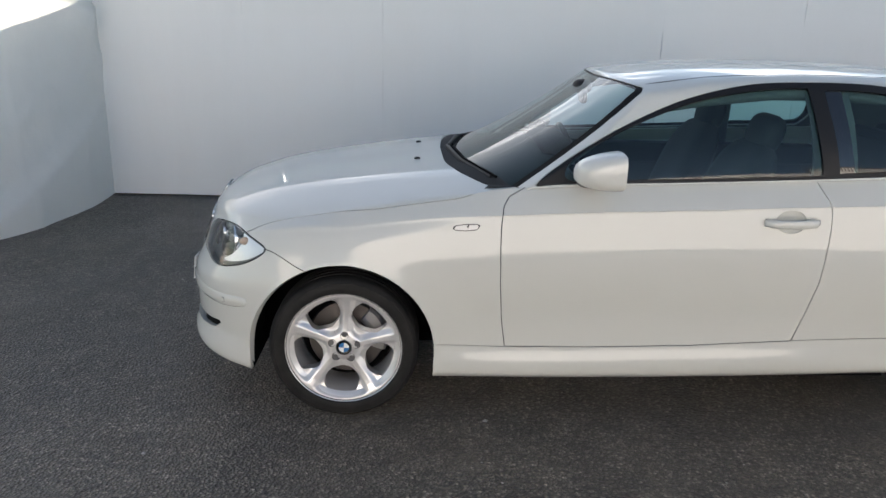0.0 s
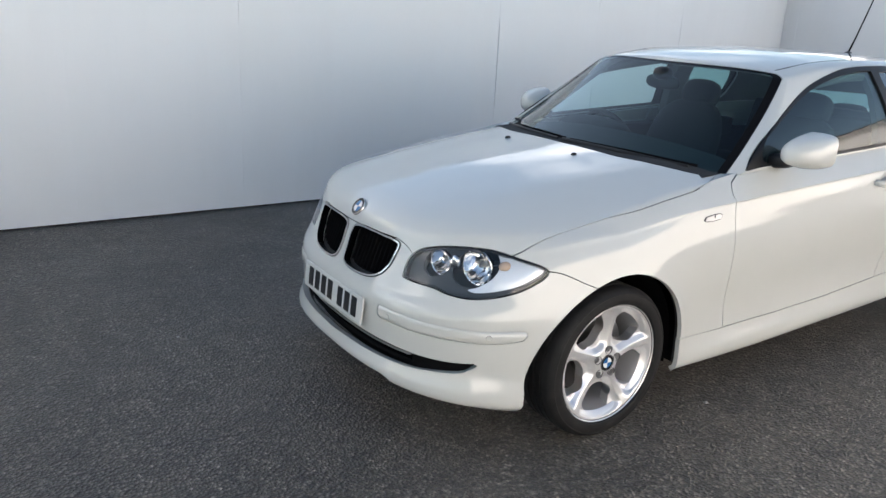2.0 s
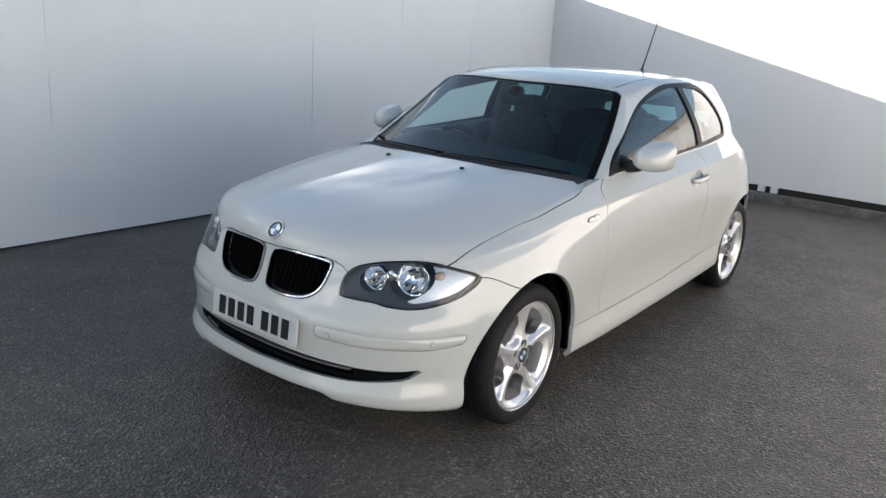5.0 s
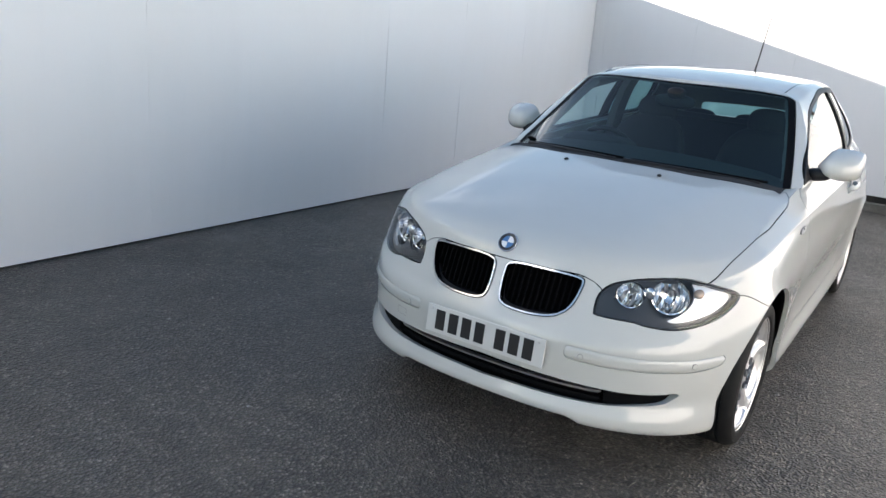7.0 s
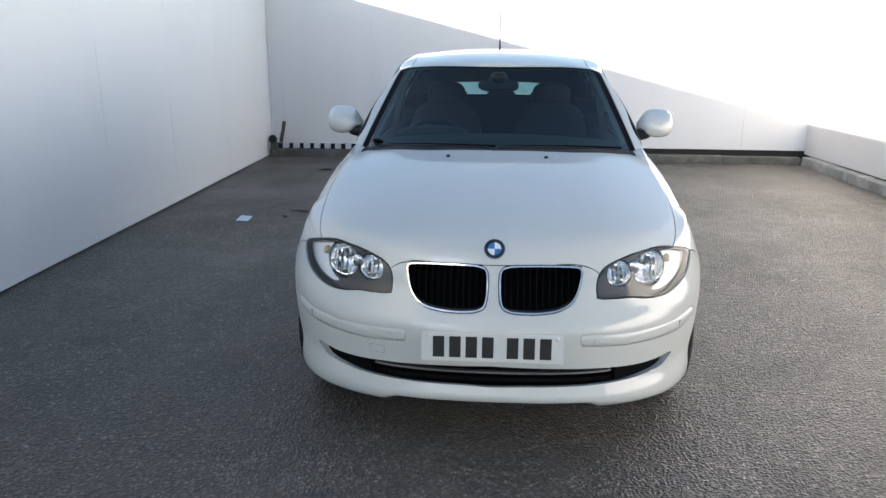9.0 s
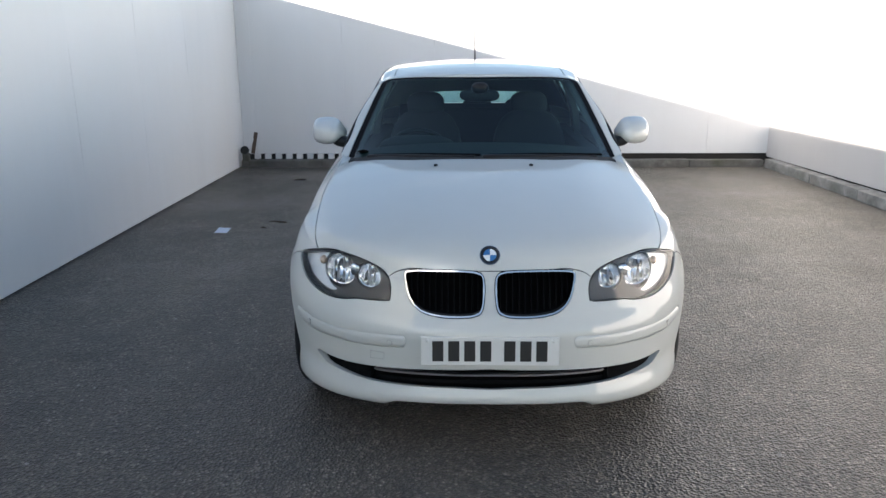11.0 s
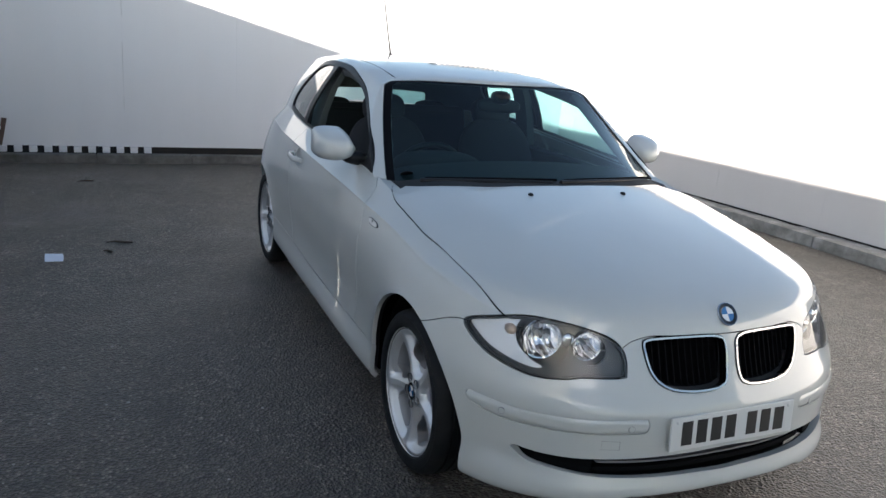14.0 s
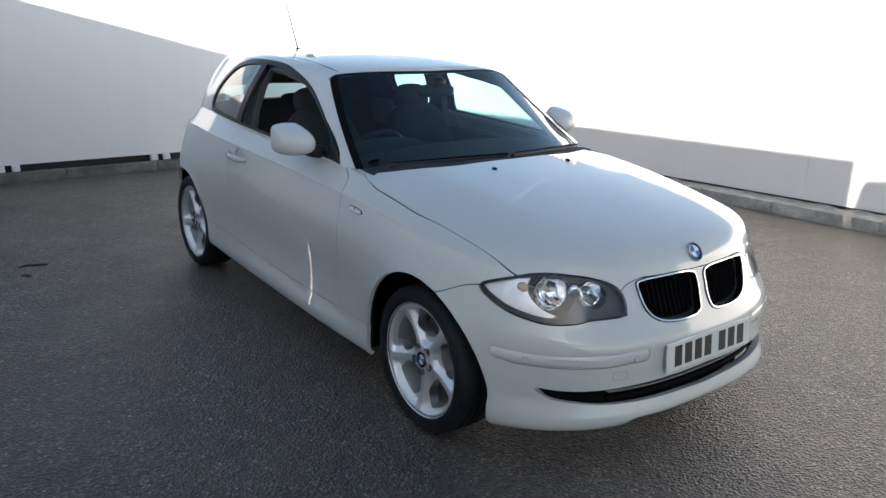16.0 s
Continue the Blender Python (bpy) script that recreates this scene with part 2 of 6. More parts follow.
ASPHALT = make_asphalt()
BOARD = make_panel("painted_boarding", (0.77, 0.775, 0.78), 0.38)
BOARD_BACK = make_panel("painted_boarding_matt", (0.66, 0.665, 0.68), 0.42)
CONCRETE = make_concrete("kerb_concrete", 0.75, 0.85)
KERBPALE = make_concrete("pale_kerb_concrete", 1.55, 0.35)
TARP = make_tarp()
PAINT = make_paint()
GLASS = make_glass("window_glass", (0.58, 0.80, 0.79), 0.0, 0.05, 3.9)
SCREENGLASS = make_glass("windscreen_glass", (0.50, 0.72, 0.73), 0.0, 0.040, 4.6)
LENS = make_glass("lamp_lens", (0.93, 0.94, 0.95), 0.0, 0.036)
RUBBER = make_rubber()
ALLOY = make_alloy()
FRIT = material("printed_border", (0.006, 0.006, 0.007), 0.5, spec=0.04)
REFLECTOR = make_reflector()
CHROME = material("chrome", (0.50, 0.50, 0.51), 0.09, metal=1.0)
SATIN = material("satin_metal", (0.42, 0.42, 0.43), 0.35, metal=0.9)
BARREL = material("dull_rim", (0.46, 0.46, 0.47), 0.38, metal=0.5)
DULLSILVER = material("dull_silver", (0.30, 0.30, 0.305), 0.35, metal=0.7)
BOLT = material("bolt_steel", (0.20, 0.20, 0.205), 0.4, metal=0.8)
STEEL = material("brake_steel", (0.13, 0.12, 0.115), 0.42, metal=0.9)
BLACK = material("black_plastic", (0.010, 0.010, 0.011), 0.45, spec=0.28)
PILLARGLASS = material("pillar_glass", (0.006, 0.006, 0.007), 0.02, coat=1.0, coat_rough=0.0)
GLOSSBLACK = material("gloss_black", (0.008, 0.008, 0.009), 0.12)
MATTBLACK = material("matt_black", (0.003, 0.003, 0.0035), 0.9, spec=0.1)
STRIPSEAL = material("grey_rubber_seal", (0.19, 0.19, 0.187), 0.75)
GAPBLACK = material("shut_line_dark", (0.02, 0.02, 0.021), 0.8)
LAMPGREY = material("lamp_housing_grey", (0.020, 0.0205, 0.023), 0.32)
FABRIC = make_fabric("seat_fabric", (0.015, 0.015, 0.018))
PILLARTRIM = make_fabric("pillar_trim_grain", (0.065, 0.069, 0.070))
LINER = make_fabric("headliner", (0.075, 0.075, 0.072))
DASH = make_fabric("dashboard_grain", (0.013, 0.0135, 0.0145))
PLATE = material("plate_white", (0.60, 0.61, 0.595), 0.30, coat=0.5)
INK = material("black_print", (0.012, 0.012, 0.013), 0.4)
BLUE = material("badge_blue", (0.03, 0.14, 0.34), 0.2, coat=1.0)
WHITE = material("badge_white", (0.75, 0.77, 0.78), 0.25, coat=1.0)
MIRROR = material("mirror_silver", (0.85, 0.86, 0.87), 0.02, metal=1.0)
REPEATER = material("repeater_lens", (0.58, 0.58, 0.57), 0.3, coat=0.6)
AMBERCLEAR = make_indicator()
AMBER = material("amber_bulb", (0.50, 0.36, 0.26), 0.25, coat=0.5)
PAPER = material("paper", (0.70, 0.76, 0.86), 0.7)
# near-black backing: the shade of joints and slots is put into its colour
GAPSHADE = material("gap_shade_dark", (0.022, 0.020, 0.018), 0.9)
RUST = material("rusty_bracket", (0.10, 0.07, 0.055), 0.75, metal=0.4)
CREAM = make_panel("cream_cladding", (0.53, 0.515, 0.505), 0.5)
ROOFGREY = make_panel("grey_roof_sheet", (0.26, 0.27, 0.28), 0.55)
DARKROOF = make_panel("dark_roof_tile", (0.05, 0.038, 0.035), 0.7)


# ---- mesh helpers ----
def mesh_ob(name, bm, mat, parent=None, smooth=None):
    me = bpy.data.meshes.new(name)
    bm.normal_update()
    if smooth is not None:
        for f in bm.faces:
            f.smooth = True
        for e in bm.edges:
            e.smooth = len(e.link_faces) == 2 and e.calc_face_angle(3.2) < radians(smooth)
    bm.to_mesh(me)
    bm.free()
    me.materials.append(mat)
    ob = new(name, me)
    ob.parent = parent
    return ob


def part(name, bm, mat, parent, label="", smooth=None):
    ob = mesh_ob(name, bm, mat, parent, smooth)
    return tagged(ob, label) if label else ob


def box(bm, x0, x1, y0, y1, z0, z1, bevel=0.0, m=None):
    vs = [bm.verts.new((x, y, z)) for x in (x0, x1) for y in (y0, y1) for z in (z0, z1)]
    fs = [bm.faces.new([vs[i] for i in q]) for q in ((0, 1, 3, 2), (4, 6, 7, 5), (0, 4, 5, 1), (2, 3, 7, 6), (0, 2, 6, 4), (1, 5, 7, 3))]
    if bevel:
        es = list({e for f in fs for e in f.edges})
        r = bmesh.ops.bevel(bm, geom=es, offset=bevel, segments=2, affect="EDGES", profile=0.6)
        vs = list({v for f in r["faces"] for v in f.verts} | {v for v in vs if v.is_valid})
    if m is not None:
        for v in vs:
            v.co = m @ v.co
    return vs


def revolve(bm, profile, n=64, axis="Y", close=False):
    """Turns a profile of (radius, along) about an axis."""
    rings = []
    for k in range(n):
        a = 2 * math.pi * k / n
        c, s = math.cos(a), math.sin(a)
        ring = []
        for r, h in profile:
            co = (r * c, h, r * s) if axis == "Y" else (h, r * c, r * s) if axis == "X" else (r * c, r * s, h)
            ring.append(bm.verts.new(co))
        rings.append(ring)
    m = len(profile)
    for k in range(n):
        a, b = rings[k], rings[(k + 1) % n]
        for j in range(m if close else m - 1):
            bm.faces.new((a[j], b[j], b[(j + 1) % m], a[(j + 1) % m]))
    bmesh.ops.remove_doubles(bm, verts=bm.verts[:], dist=1e-6)
    bmesh.ops.recalc_face_normals(bm, faces=bm.faces[:])


def tube(bm, pts, r, n=8, caps=True):
    """A round bar along points; r: one radius or one for each point."""
    pts = [Vector(p) for p in pts]
    rings = []
    side = None
    for i, p in enumerate(pts):
        d = (pts[min(i + 1, len(pts) - 1)] - pts[max(i - 1, 0)]).normalized()
        if side is None:
            side = d.orthogonal().normalized()
        side = (side - d * side.dot(d)).normalized()
        up = d.cross(side)
        rad = r[i] if isinstance(r, (list, tuple)) else r
        rings.append([bm.verts.new(p + rad * (side * math.cos(2 * math.pi * k / n) + up * math.sin(2 * math.pi * k / n))) for k in range(n)])
    for a, b in zip(rings, rings[1:]):
        for k in range(n):
            bm.faces.new((a[k], a[(k + 1) % n], b[(k + 1) % n], b[k]))
    if caps:
        bm.faces.new(rings[0][::-1])
        bm.faces.new(rings[-1])


def ellipsoid(bm, c, r, power=2.0, nu=28, nv=16, warp=None):
    """A superellipsoid; warp bends its points."""
    rows = []
    sp = lambda v: math.copysign(abs(v) ** (2 / power), v)
    for j in range(nv + 1):
        b = -math.pi / 2 + math.pi * j / nv
        row = []
        for i in range(nu):
            a = 2 * math.pi * i / nu
            p = Vector((c[0] + r[0] * sp(math.cos(b)) * sp(math.cos(a)), c[1] + r[1] * sp(math.cos(b)) * sp(math.sin(a)), c[2] + r[2] * sp(math.sin(b))))
            row.append(bm.verts.new(warp(p) if warp else p))
        rows.append(row)
    for a, b in zip(rows, rows[1:]):
        for i in range(nu):
            bm.faces.new((a[i], a[(i + 1) % nu], b[(i + 1) % nu], b[i]))
    bmesh.ops.remove_doubles(bm, verts=bm.verts[:], dist=1e-5)
    bmesh.ops.recalc_face_normals(bm, faces=bm.faces[:])


def extrude_profile(bm, pts, y0, y1):
    """A solid with an outline of (x, z) between two y's."""
    a = [bm.verts.new((x, y0, z)) for x, z in pts]
    b = [bm.verts.new((x, y1, z)) for x, z in pts]
    n = len(pts)
    for i in range(n):
        bm.faces.new((a[i], a[(i + 1) % n], b[(i + 1) % n], b[i]))
    bm.faces.new(a[::-1])
    bm.faces.new(b)
    bmesh.ops.recalc_face_normals(bm, faces=bm.faces[:])


# ---- sheets: arrays of x y z, normal, two own coordinates; and triangles ----
def sheet(P):
    """A grid of points as a sheet with smooth normals, pointing out."""
    a, b = P.shape[:2]
    i = np.arange(a * b).reshape(a, b)
    q = np.stack([i[:-1, :-1], i[:-1, 1:], i[1:, 1:], i[1:, :-1]], -1).reshape(-1, 4)
    V = P.reshape(-1, 3)
    F = np.concatenate([q[:, [0, 1, 2]], q[:, [0, 2, 3]]])
    n = np.cross(V[F[:, 1]] - V[F[:, 0]], V[F[:, 2]] - V[F[:, 0]])
    N = np.zeros_like(V)
    for k in range(3):
        np.add.at(N, F[:, k], n)
    N /= np.maximum(np.linalg.norm(N, axis=1), 1e-12)[:, None]
    u, w = np.meshgrid(np.linspace(0, 1, b), np.linspace(0, 1, a))
    return np.concatenate([V, N, u.reshape(-1, 1), w.reshape(-1, 1)], 1), F


def align(sheets, centre):
    """Turns normals outward and makes them agree along shared edges and on the middle plane."""
    key = collections.defaultdict(list)
    for k, (A, F) in enumerate(sheets):
        out = ((A[:, :3] - centre) * A[:, 3:6]).sum(1)
        if np.median(out) < 0:
            A[:, 3:6] *= -1
            F[:] = F[:, ::-1]
        mid = np.abs(A[:, 1]) < 1e-4
        A[mid, 4] = 0
        for i, p in enumerate(np.round(A[:, :3], 4)):
            key[tuple(p)].append((k, i))
    for group in key.values():
        if len(group) > 1:
            n = sum(sheets[k][0][i, 3:6] for k, i in group)
            l = np.linalg.norm(n)
            if l > 0.3:
                for k, i in group:
                    sheets[k][0][i, 3:6] = n / l
    return sheets


def tidy(A, F):
    used = np.unique(F)
    new_i = np.full(len(A), -1)
    new_i[used] = np.arange(len(used))
    return A[used], new_i[F]


def split(s, f):
    """The parts of a sheet where f > 0 and where f < 0, cut along f = 0."""
    A, F = s
    if len(F) == 0:
        return s, s
    f = np.where(np.abs(f) < 1e-6, 1e-6, f)
    pos = f > 0
    cnt = pos[F].sum(1)
    extra, made = [], {}

    def cross(i, j):
        k = (i, j) if i < j else (j, i)
        if k not in made:
            t = f[i] / (f[i] - f[j])
            v = A[i] + (A[j] - A[i]) * t
            v[3:6] /= max(np.linalg.norm(v[3:6]), 1e-9)
            made[k] = len(A) + len(extra)
            extra.append(v)
        return made[k]
    keep, drop = list(map(tuple, F[cnt == 3])), list(map(tuple, F[cnt == 0]))
    for tri in F[(cnt == 1) | (cnt == 2)]:
        tri = list(tri)
        lone_pos = pos[tri].sum() == 1
        k = [i for i in range(3) if pos[tri[i]] == lone_pos][0]
        a, b, c = tri[k], tri[(k + 1) % 3], tri[(k + 2) % 3]
        ab, ac = cross(a, b), cross(a, c)
        one, two = (keep, drop) if lone_pos else (drop, keep)
        one.append((a, ab, ac))
        two += [(ab, b, c), (ab, c, ac)]
    B = np.concatenate([A, np.array(extra).reshape(-1, 8)])
    res = []
    for t in (keep, drop):
        t = np.array(t, int).reshape(-1, 3)
        res.append(tidy(B, t) if len(t) else (A[:0], t))
    return res


def carve(s, field, gap=0.0):
    """Cuts a sheet by a field and takes away a gap along the cut."""
    a, b = split(s, field(s[0]))
    if gap:
        a = split(a, field(a[0]) - gap / 2)[0]
        b = split(b, -field(b[0]) - gap / 2)[0]
    return a, b


def flip(s):
    A, F = s[0].copy(), s[1][:, ::-1].copy()
    A[:, 1] *= -1
    A[:, 4] *= -1
    return A, F


def join(*ss):
    As, Fs, n = [], [], 0
    for A, F in ss:
        As.append(A)
        Fs.append(F + n)
        n += len(A)
    return np.concatenate(As), np.concatenate(Fs)


def push(s, d):
    A = s[0].copy()
    A[:, :3] += A[:, 3:6] * d
    return A, s[1]


def even(s, lean=0.0):
    """Smooths a pane's normals to one gentle bend, leaning a little less skyward."""
    A = s[0].copy()
    x, z = A[:, 0], A[:, 2]
    B = np.stack([np.ones(len(A)), x, z, x * x, x * z, z * z], 1)
    for k in (3, 4, 5):
        A[:, k] = B @ np.linalg.lstsq(B, A[:, k], rcond=None)[0]
    A[:, 5] -= lean
    A[:, 3:6] /= np.linalg.norm(A[:, 3:6], axis=1)[:, None]
    return A, s[1]


def even_screen(s):
    """The windscreen's normals as one gentle bend either side of the middle."""
    A = s[0].copy()
    y, z = A[:, 1], A[:, 2]
    mid = y < 0.60
    for k, B in ((3, (np.ones(len(A)), z, y * y)), (4, (y, y * z, y ** 3)), (5, (np.ones(len(A)), z, y * y))):
        B = np.stack(B, 1)
        A[:, k] = B @ np.linalg.lstsq(B[mid], A[mid, k], rcond=None)[0]
    A[:, 3:6] /= np.linalg.norm(A[:, 3:6], axis=1)[:, None]
    return A, s[1]


def inside(P, poly):
    """Signed distance to a closed outline, positive inside."""
    P, Q = np.asarray(P, float), np.asarray(poly, float)
    best = np.full(len(P), 1e9)
    odd = np.zeros(len(P), bool)
    for a, b in zip(Q, np.roll(Q, -1, 0)):
        d = b - a
        t = np.clip(((P - a) @ d) / max(d @ d, 1e-12), 0, 1)
        best = np.minimum(best, np.hypot(*(P - a - t[:, None] * d).T))
        hitx = (a[1] > P[:, 1]) != (b[1] > P[:, 1])
        if b[1] != a[1]:
            odd ^= hitx & (P[:, 0] < (b[0] - a[0]) * (P[:, 1] - a[1]) / (b[1] - a[1]) + a[0])
    return np.where(odd, best, -best)


def rounded(pts, n=6):
    """A closed outline splined through points."""
    p = np.asarray(pts, float)
    out = []
    for i in range(len(p)):
        a, b, c, d = p[i - 1], p[i], p[(i + 1) % len(p)], p[(i + 2) % len(p)]
        for t in np.linspace(0, 1, n, endpoint=False):
            out.append(0.5 * (2 * b + (c - a) * t + (2 * a - 5 * b + 4 * c - d) * t**2 + (3 * b - a - 3 * c + d) * t**3))
    return np.array(out)


def sheet_ob(name, s, mat, parent, label="", rim=0.0, deep=None):
    """A sheet as one mesh; its open edges are turned in by rim metres (or along the vector deep)."""
    A, F = s
    N = A[:, 3:6]
    loops = [N[i] for t in F for i in t]
    first, back = np.unique(np.round(A[:, :3], 5), axis=0, return_index=True, return_inverse=True)[1:]
    back = back.reshape(-1)
    F = back[F]
    A = A[first]
    whole = (F[:, 0] != F[:, 1]) & (F[:, 1] != F[:, 2]) & (F[:, 2] != F[:, 0])
    loops = [n for k, n in enumerate(loops) if whole[k // 3]]
    F = F[whole]
    V, N = A[:, :3], A[:, 3:6]
    faces = [tuple(int(i) for i in t) for t in F]
    verts = V.tolist()
    if rim:
        e = np.sort(np.concatenate([F[:, [0, 1]], F[:, [1, 2]], F[:, [2, 0]]]), axis=1)
        u, cnt = np.unique(e, axis=0, return_counts=True)
        open_edges = {tuple(x) for x in u[cnt == 1]}
        mid = np.abs(V[:, 1]) < 1e-4
        low = {}

        def under(i):
            if i not in low:
                step = -N[i] * rim if deep is None else np.array(deep)
                verts.append(V[i].tolist())
                verts.append((V[i] + step).tolist())
                low[i] = (len(verts) - 2, len(verts) - 1)
            return low[i]
        for t in F:
            for k in range(3):
                i, j = int(t[k]), int(t[(k + 1) % 3])
                if (min(i, j), max(i, j)) in open_edges and not (mid[i] and mid[j]):
                    (ia, ib), (ja, jb) = under(i), under(j)
                    faces.append((ja, ia, ib, jb))
                    d = V[j] - V[i]
                    nn = np.cross(d, -N[i])
                    nn = -nn / max(np.linalg.norm(nn), 1e-9)
                    loops += [nn] * 4
    me = bpy.data.meshes.new(name)
    me.from_pydata(verts, [], faces)
    me.polygons.foreach_set("use_smooth", [True] * len(faces))
    me.normals_split_custom_set([tuple(map(float, n)) for n in loops])
    me.materials.append(mat)
    ob = new(name, me)
    ob.parent = parent
    return tagged(ob, label) if label else ob


# ---- body shape: metres, x back from the front axle, y to the car's right, z up ----
def curve(xs, ys):
    """A smooth monotone-safe curve through points, as a function of arrays."""
    xs, ys = np.array(xs, float), np.array(ys, float)
    h, d = np.diff(xs), np.diff(ys) / np.diff(xs)
    m = np.zeros(len(xs))
    for i in range(1, len(xs) - 1):
        if d[i - 1] * d[i] > 0:
            w1, w2 = 2 * h[i] + h[i - 1], h[i] + 2 * h[i - 1]
            m[i] = (w1 + w2) / (w1 / d[i - 1] + w2 / d[i])
    m[0], m[-1] = d[0], d[-1]

    def f(x):
        x = np.clip(np.asarray(x, float), xs[0], xs[-1])
        i = np.clip(np.searchsorted(xs, x) - 1, 0, len(xs) - 2)
        t = (x - xs[i]) / h[i]
        return ((2 * t**3 - 3 * t**2 + 1) * ys[i] + (t**3 - 2 * t**2 + t) * h[i] * m[i]
                + (-2 * t**3 + 3 * t**2) * ys[i + 1] + (t**3 - t**2) * h[i] * m[i + 1])
    return f


def catmull(rows, t):
    """Rows of points (k, n, 3) splined at the parameters t."""
    rows = np.asarray(rows)
    k = len(rows)
    pad = np.concatenate([[2 * rows[0] - rows[1]], rows, [2 * rows[-1] - rows[-2]]])
    i = np.clip(t.astype(int), 0, k - 2)
    u = (t - i)[:, None, None]
    a, b, c, d = pad[i], pad[i + 1], pad[i + 2], pad[i + 3]
    return 0.5 * (2 * b + (c - a) * u + (2 * a - 5 * b + 4 * c - d) * u**2 + (3 * b - a - 3 * c + d) * u**3)


SIDE_X = [0, 0.35, 0.7, 1.5, 2.2, 2.66, 3.0]
WIDTH = curve(SIDE_X, [0.873, 0.867, 0.863, 0.868, 0.870, 0.868, 0.852])
NOSE = curve([-0.664, -0.655, -0.640, -0.59, -0.5, -0.35, -0.1, 0.28, 0.52, 0.8], [0.738, 0.764, 0.789, 0.826, 0.857, 0.892, 0.937, 0.985, 1.008, 1.02])
# front x at the centre, front z, inset from the width, z along the side, rear x, rear z
ROWS = [
    (-0.700, 0.186, [0.034, 0.034, 0.034, 0.034, 0.040, 0.05, 0.05], [0.176, 0.190, 0.187, 0.205, 0.228, 0.24, 0.26], 3.44, 0.30),
    (-0.748, 0.208, [0.018, 0.012, 0.006, 0.006, 0.012, 0.020, 0.026], [0.205, 0.215, 0.212, 0.232, 0.252, 0.27, 0.29], 3.48, 0.33),
    (-0.762, 0.244, [0.014, 0.008, 0.000, 0.000, 0.006, 0.012, 0.014], [0.256, 0.262, 0.262, 0.282, 0.30, 0.31, 0.33], 3.49, 0.37),
    (-0.747, 0.310, [0.012, 0.016, 0.019, 0.019, 0.016, 0.010, 0.010], [0.335, 0.335, 0.33, 0.36, 0.38, 0.40, 0.42], 3.495, 0.45),
    (-0.750, 0.400, [0.002, 0.012, 0.023, 0.024, 0.014, 0.0, 0.0], [0.45, 0.45, 0.45, 0.47, 0.48, 0.5, 0.52], 3.50, 0.55),
    (-0.754, 0.500, [0.0, 0.004, 0.009, 0.009, 0.004, 0.002, 0.004], [0.57, 0.58, 0.58, 0.60, 0.62, 0.63, 0.65], 3.45, 0.66),
    (-0.730, 0.565, [0.008, 0.006, 0.004, 0.004, 0.006, 0.012, 0.020], [0.66, 0.69, 0.70, 0.72, 0.74, 0.76, 0.77], 3.39, 0.78),
    (-0.702, 0.630, [0.032, 0.024, 0.018, 0.016, 0.021, 0.042, 0.060], [0.752, 0.790, 0.803, 0.832, 0.855, 0.87, 0.88], 3.34, 0.86),
    (-0.685, 0.682, [0.056, 0.042, 0.030, 0.026, 0.036, 0.074, 0.100], [0.800, 0.846, 0.873, 0.912, 0.938, 0.953, 0.960], 3.29, 0.93),
    (-0.677, 0.702, [0.069, 0.052, 0.037, 0.032, 0.044, 0.088, 0.115], [0.820, 0.865, 0.889, 0.928, 0.954, 0.969, 0.976], 3.22, 0.96),
    (-0.664, 0.738, [0.125, 0.120, 0.114, 0.106, 0.120, 0.166, 0.190], None, 3.15, 1.05),
]
BELT = curve([0.66, 1.13, 1.86, 2.15, 2.6, 3.0, 3.4], [0.972, 0.992, 1.024, 1.036, 1.056, 1.07, 1.07])


def ease(t):
    t = np.clip(t, 0, 1)
    return t * t * (3 - 2 * t)


def hood_z(x, y):
    """Height of the hood and of the tops of the wings."""
    y = np.abs(y)
    edge = -0.664 * (1 - np.clip(y / 0.80, 0, 0.97) ** 2.34) ** 0.42735
    back = np.maximum(x - edge, 0)
    near = np.exp(-back / 0.30)
    xe = x - (edge + 0.664) * near
    drop = (0.062 + 0.030 * np.exp(-((x + 0.25) / 0.45) ** 2)) * (y / 0.72) ** 2.7 * (1 - 0.75 * near)
    crease = 0.006 * np.exp(-((y - 0.47 - 0.10 * x) / 0.10) ** 2) * ease(back / 0.3)
    return NOSE(xe) - drop + crease


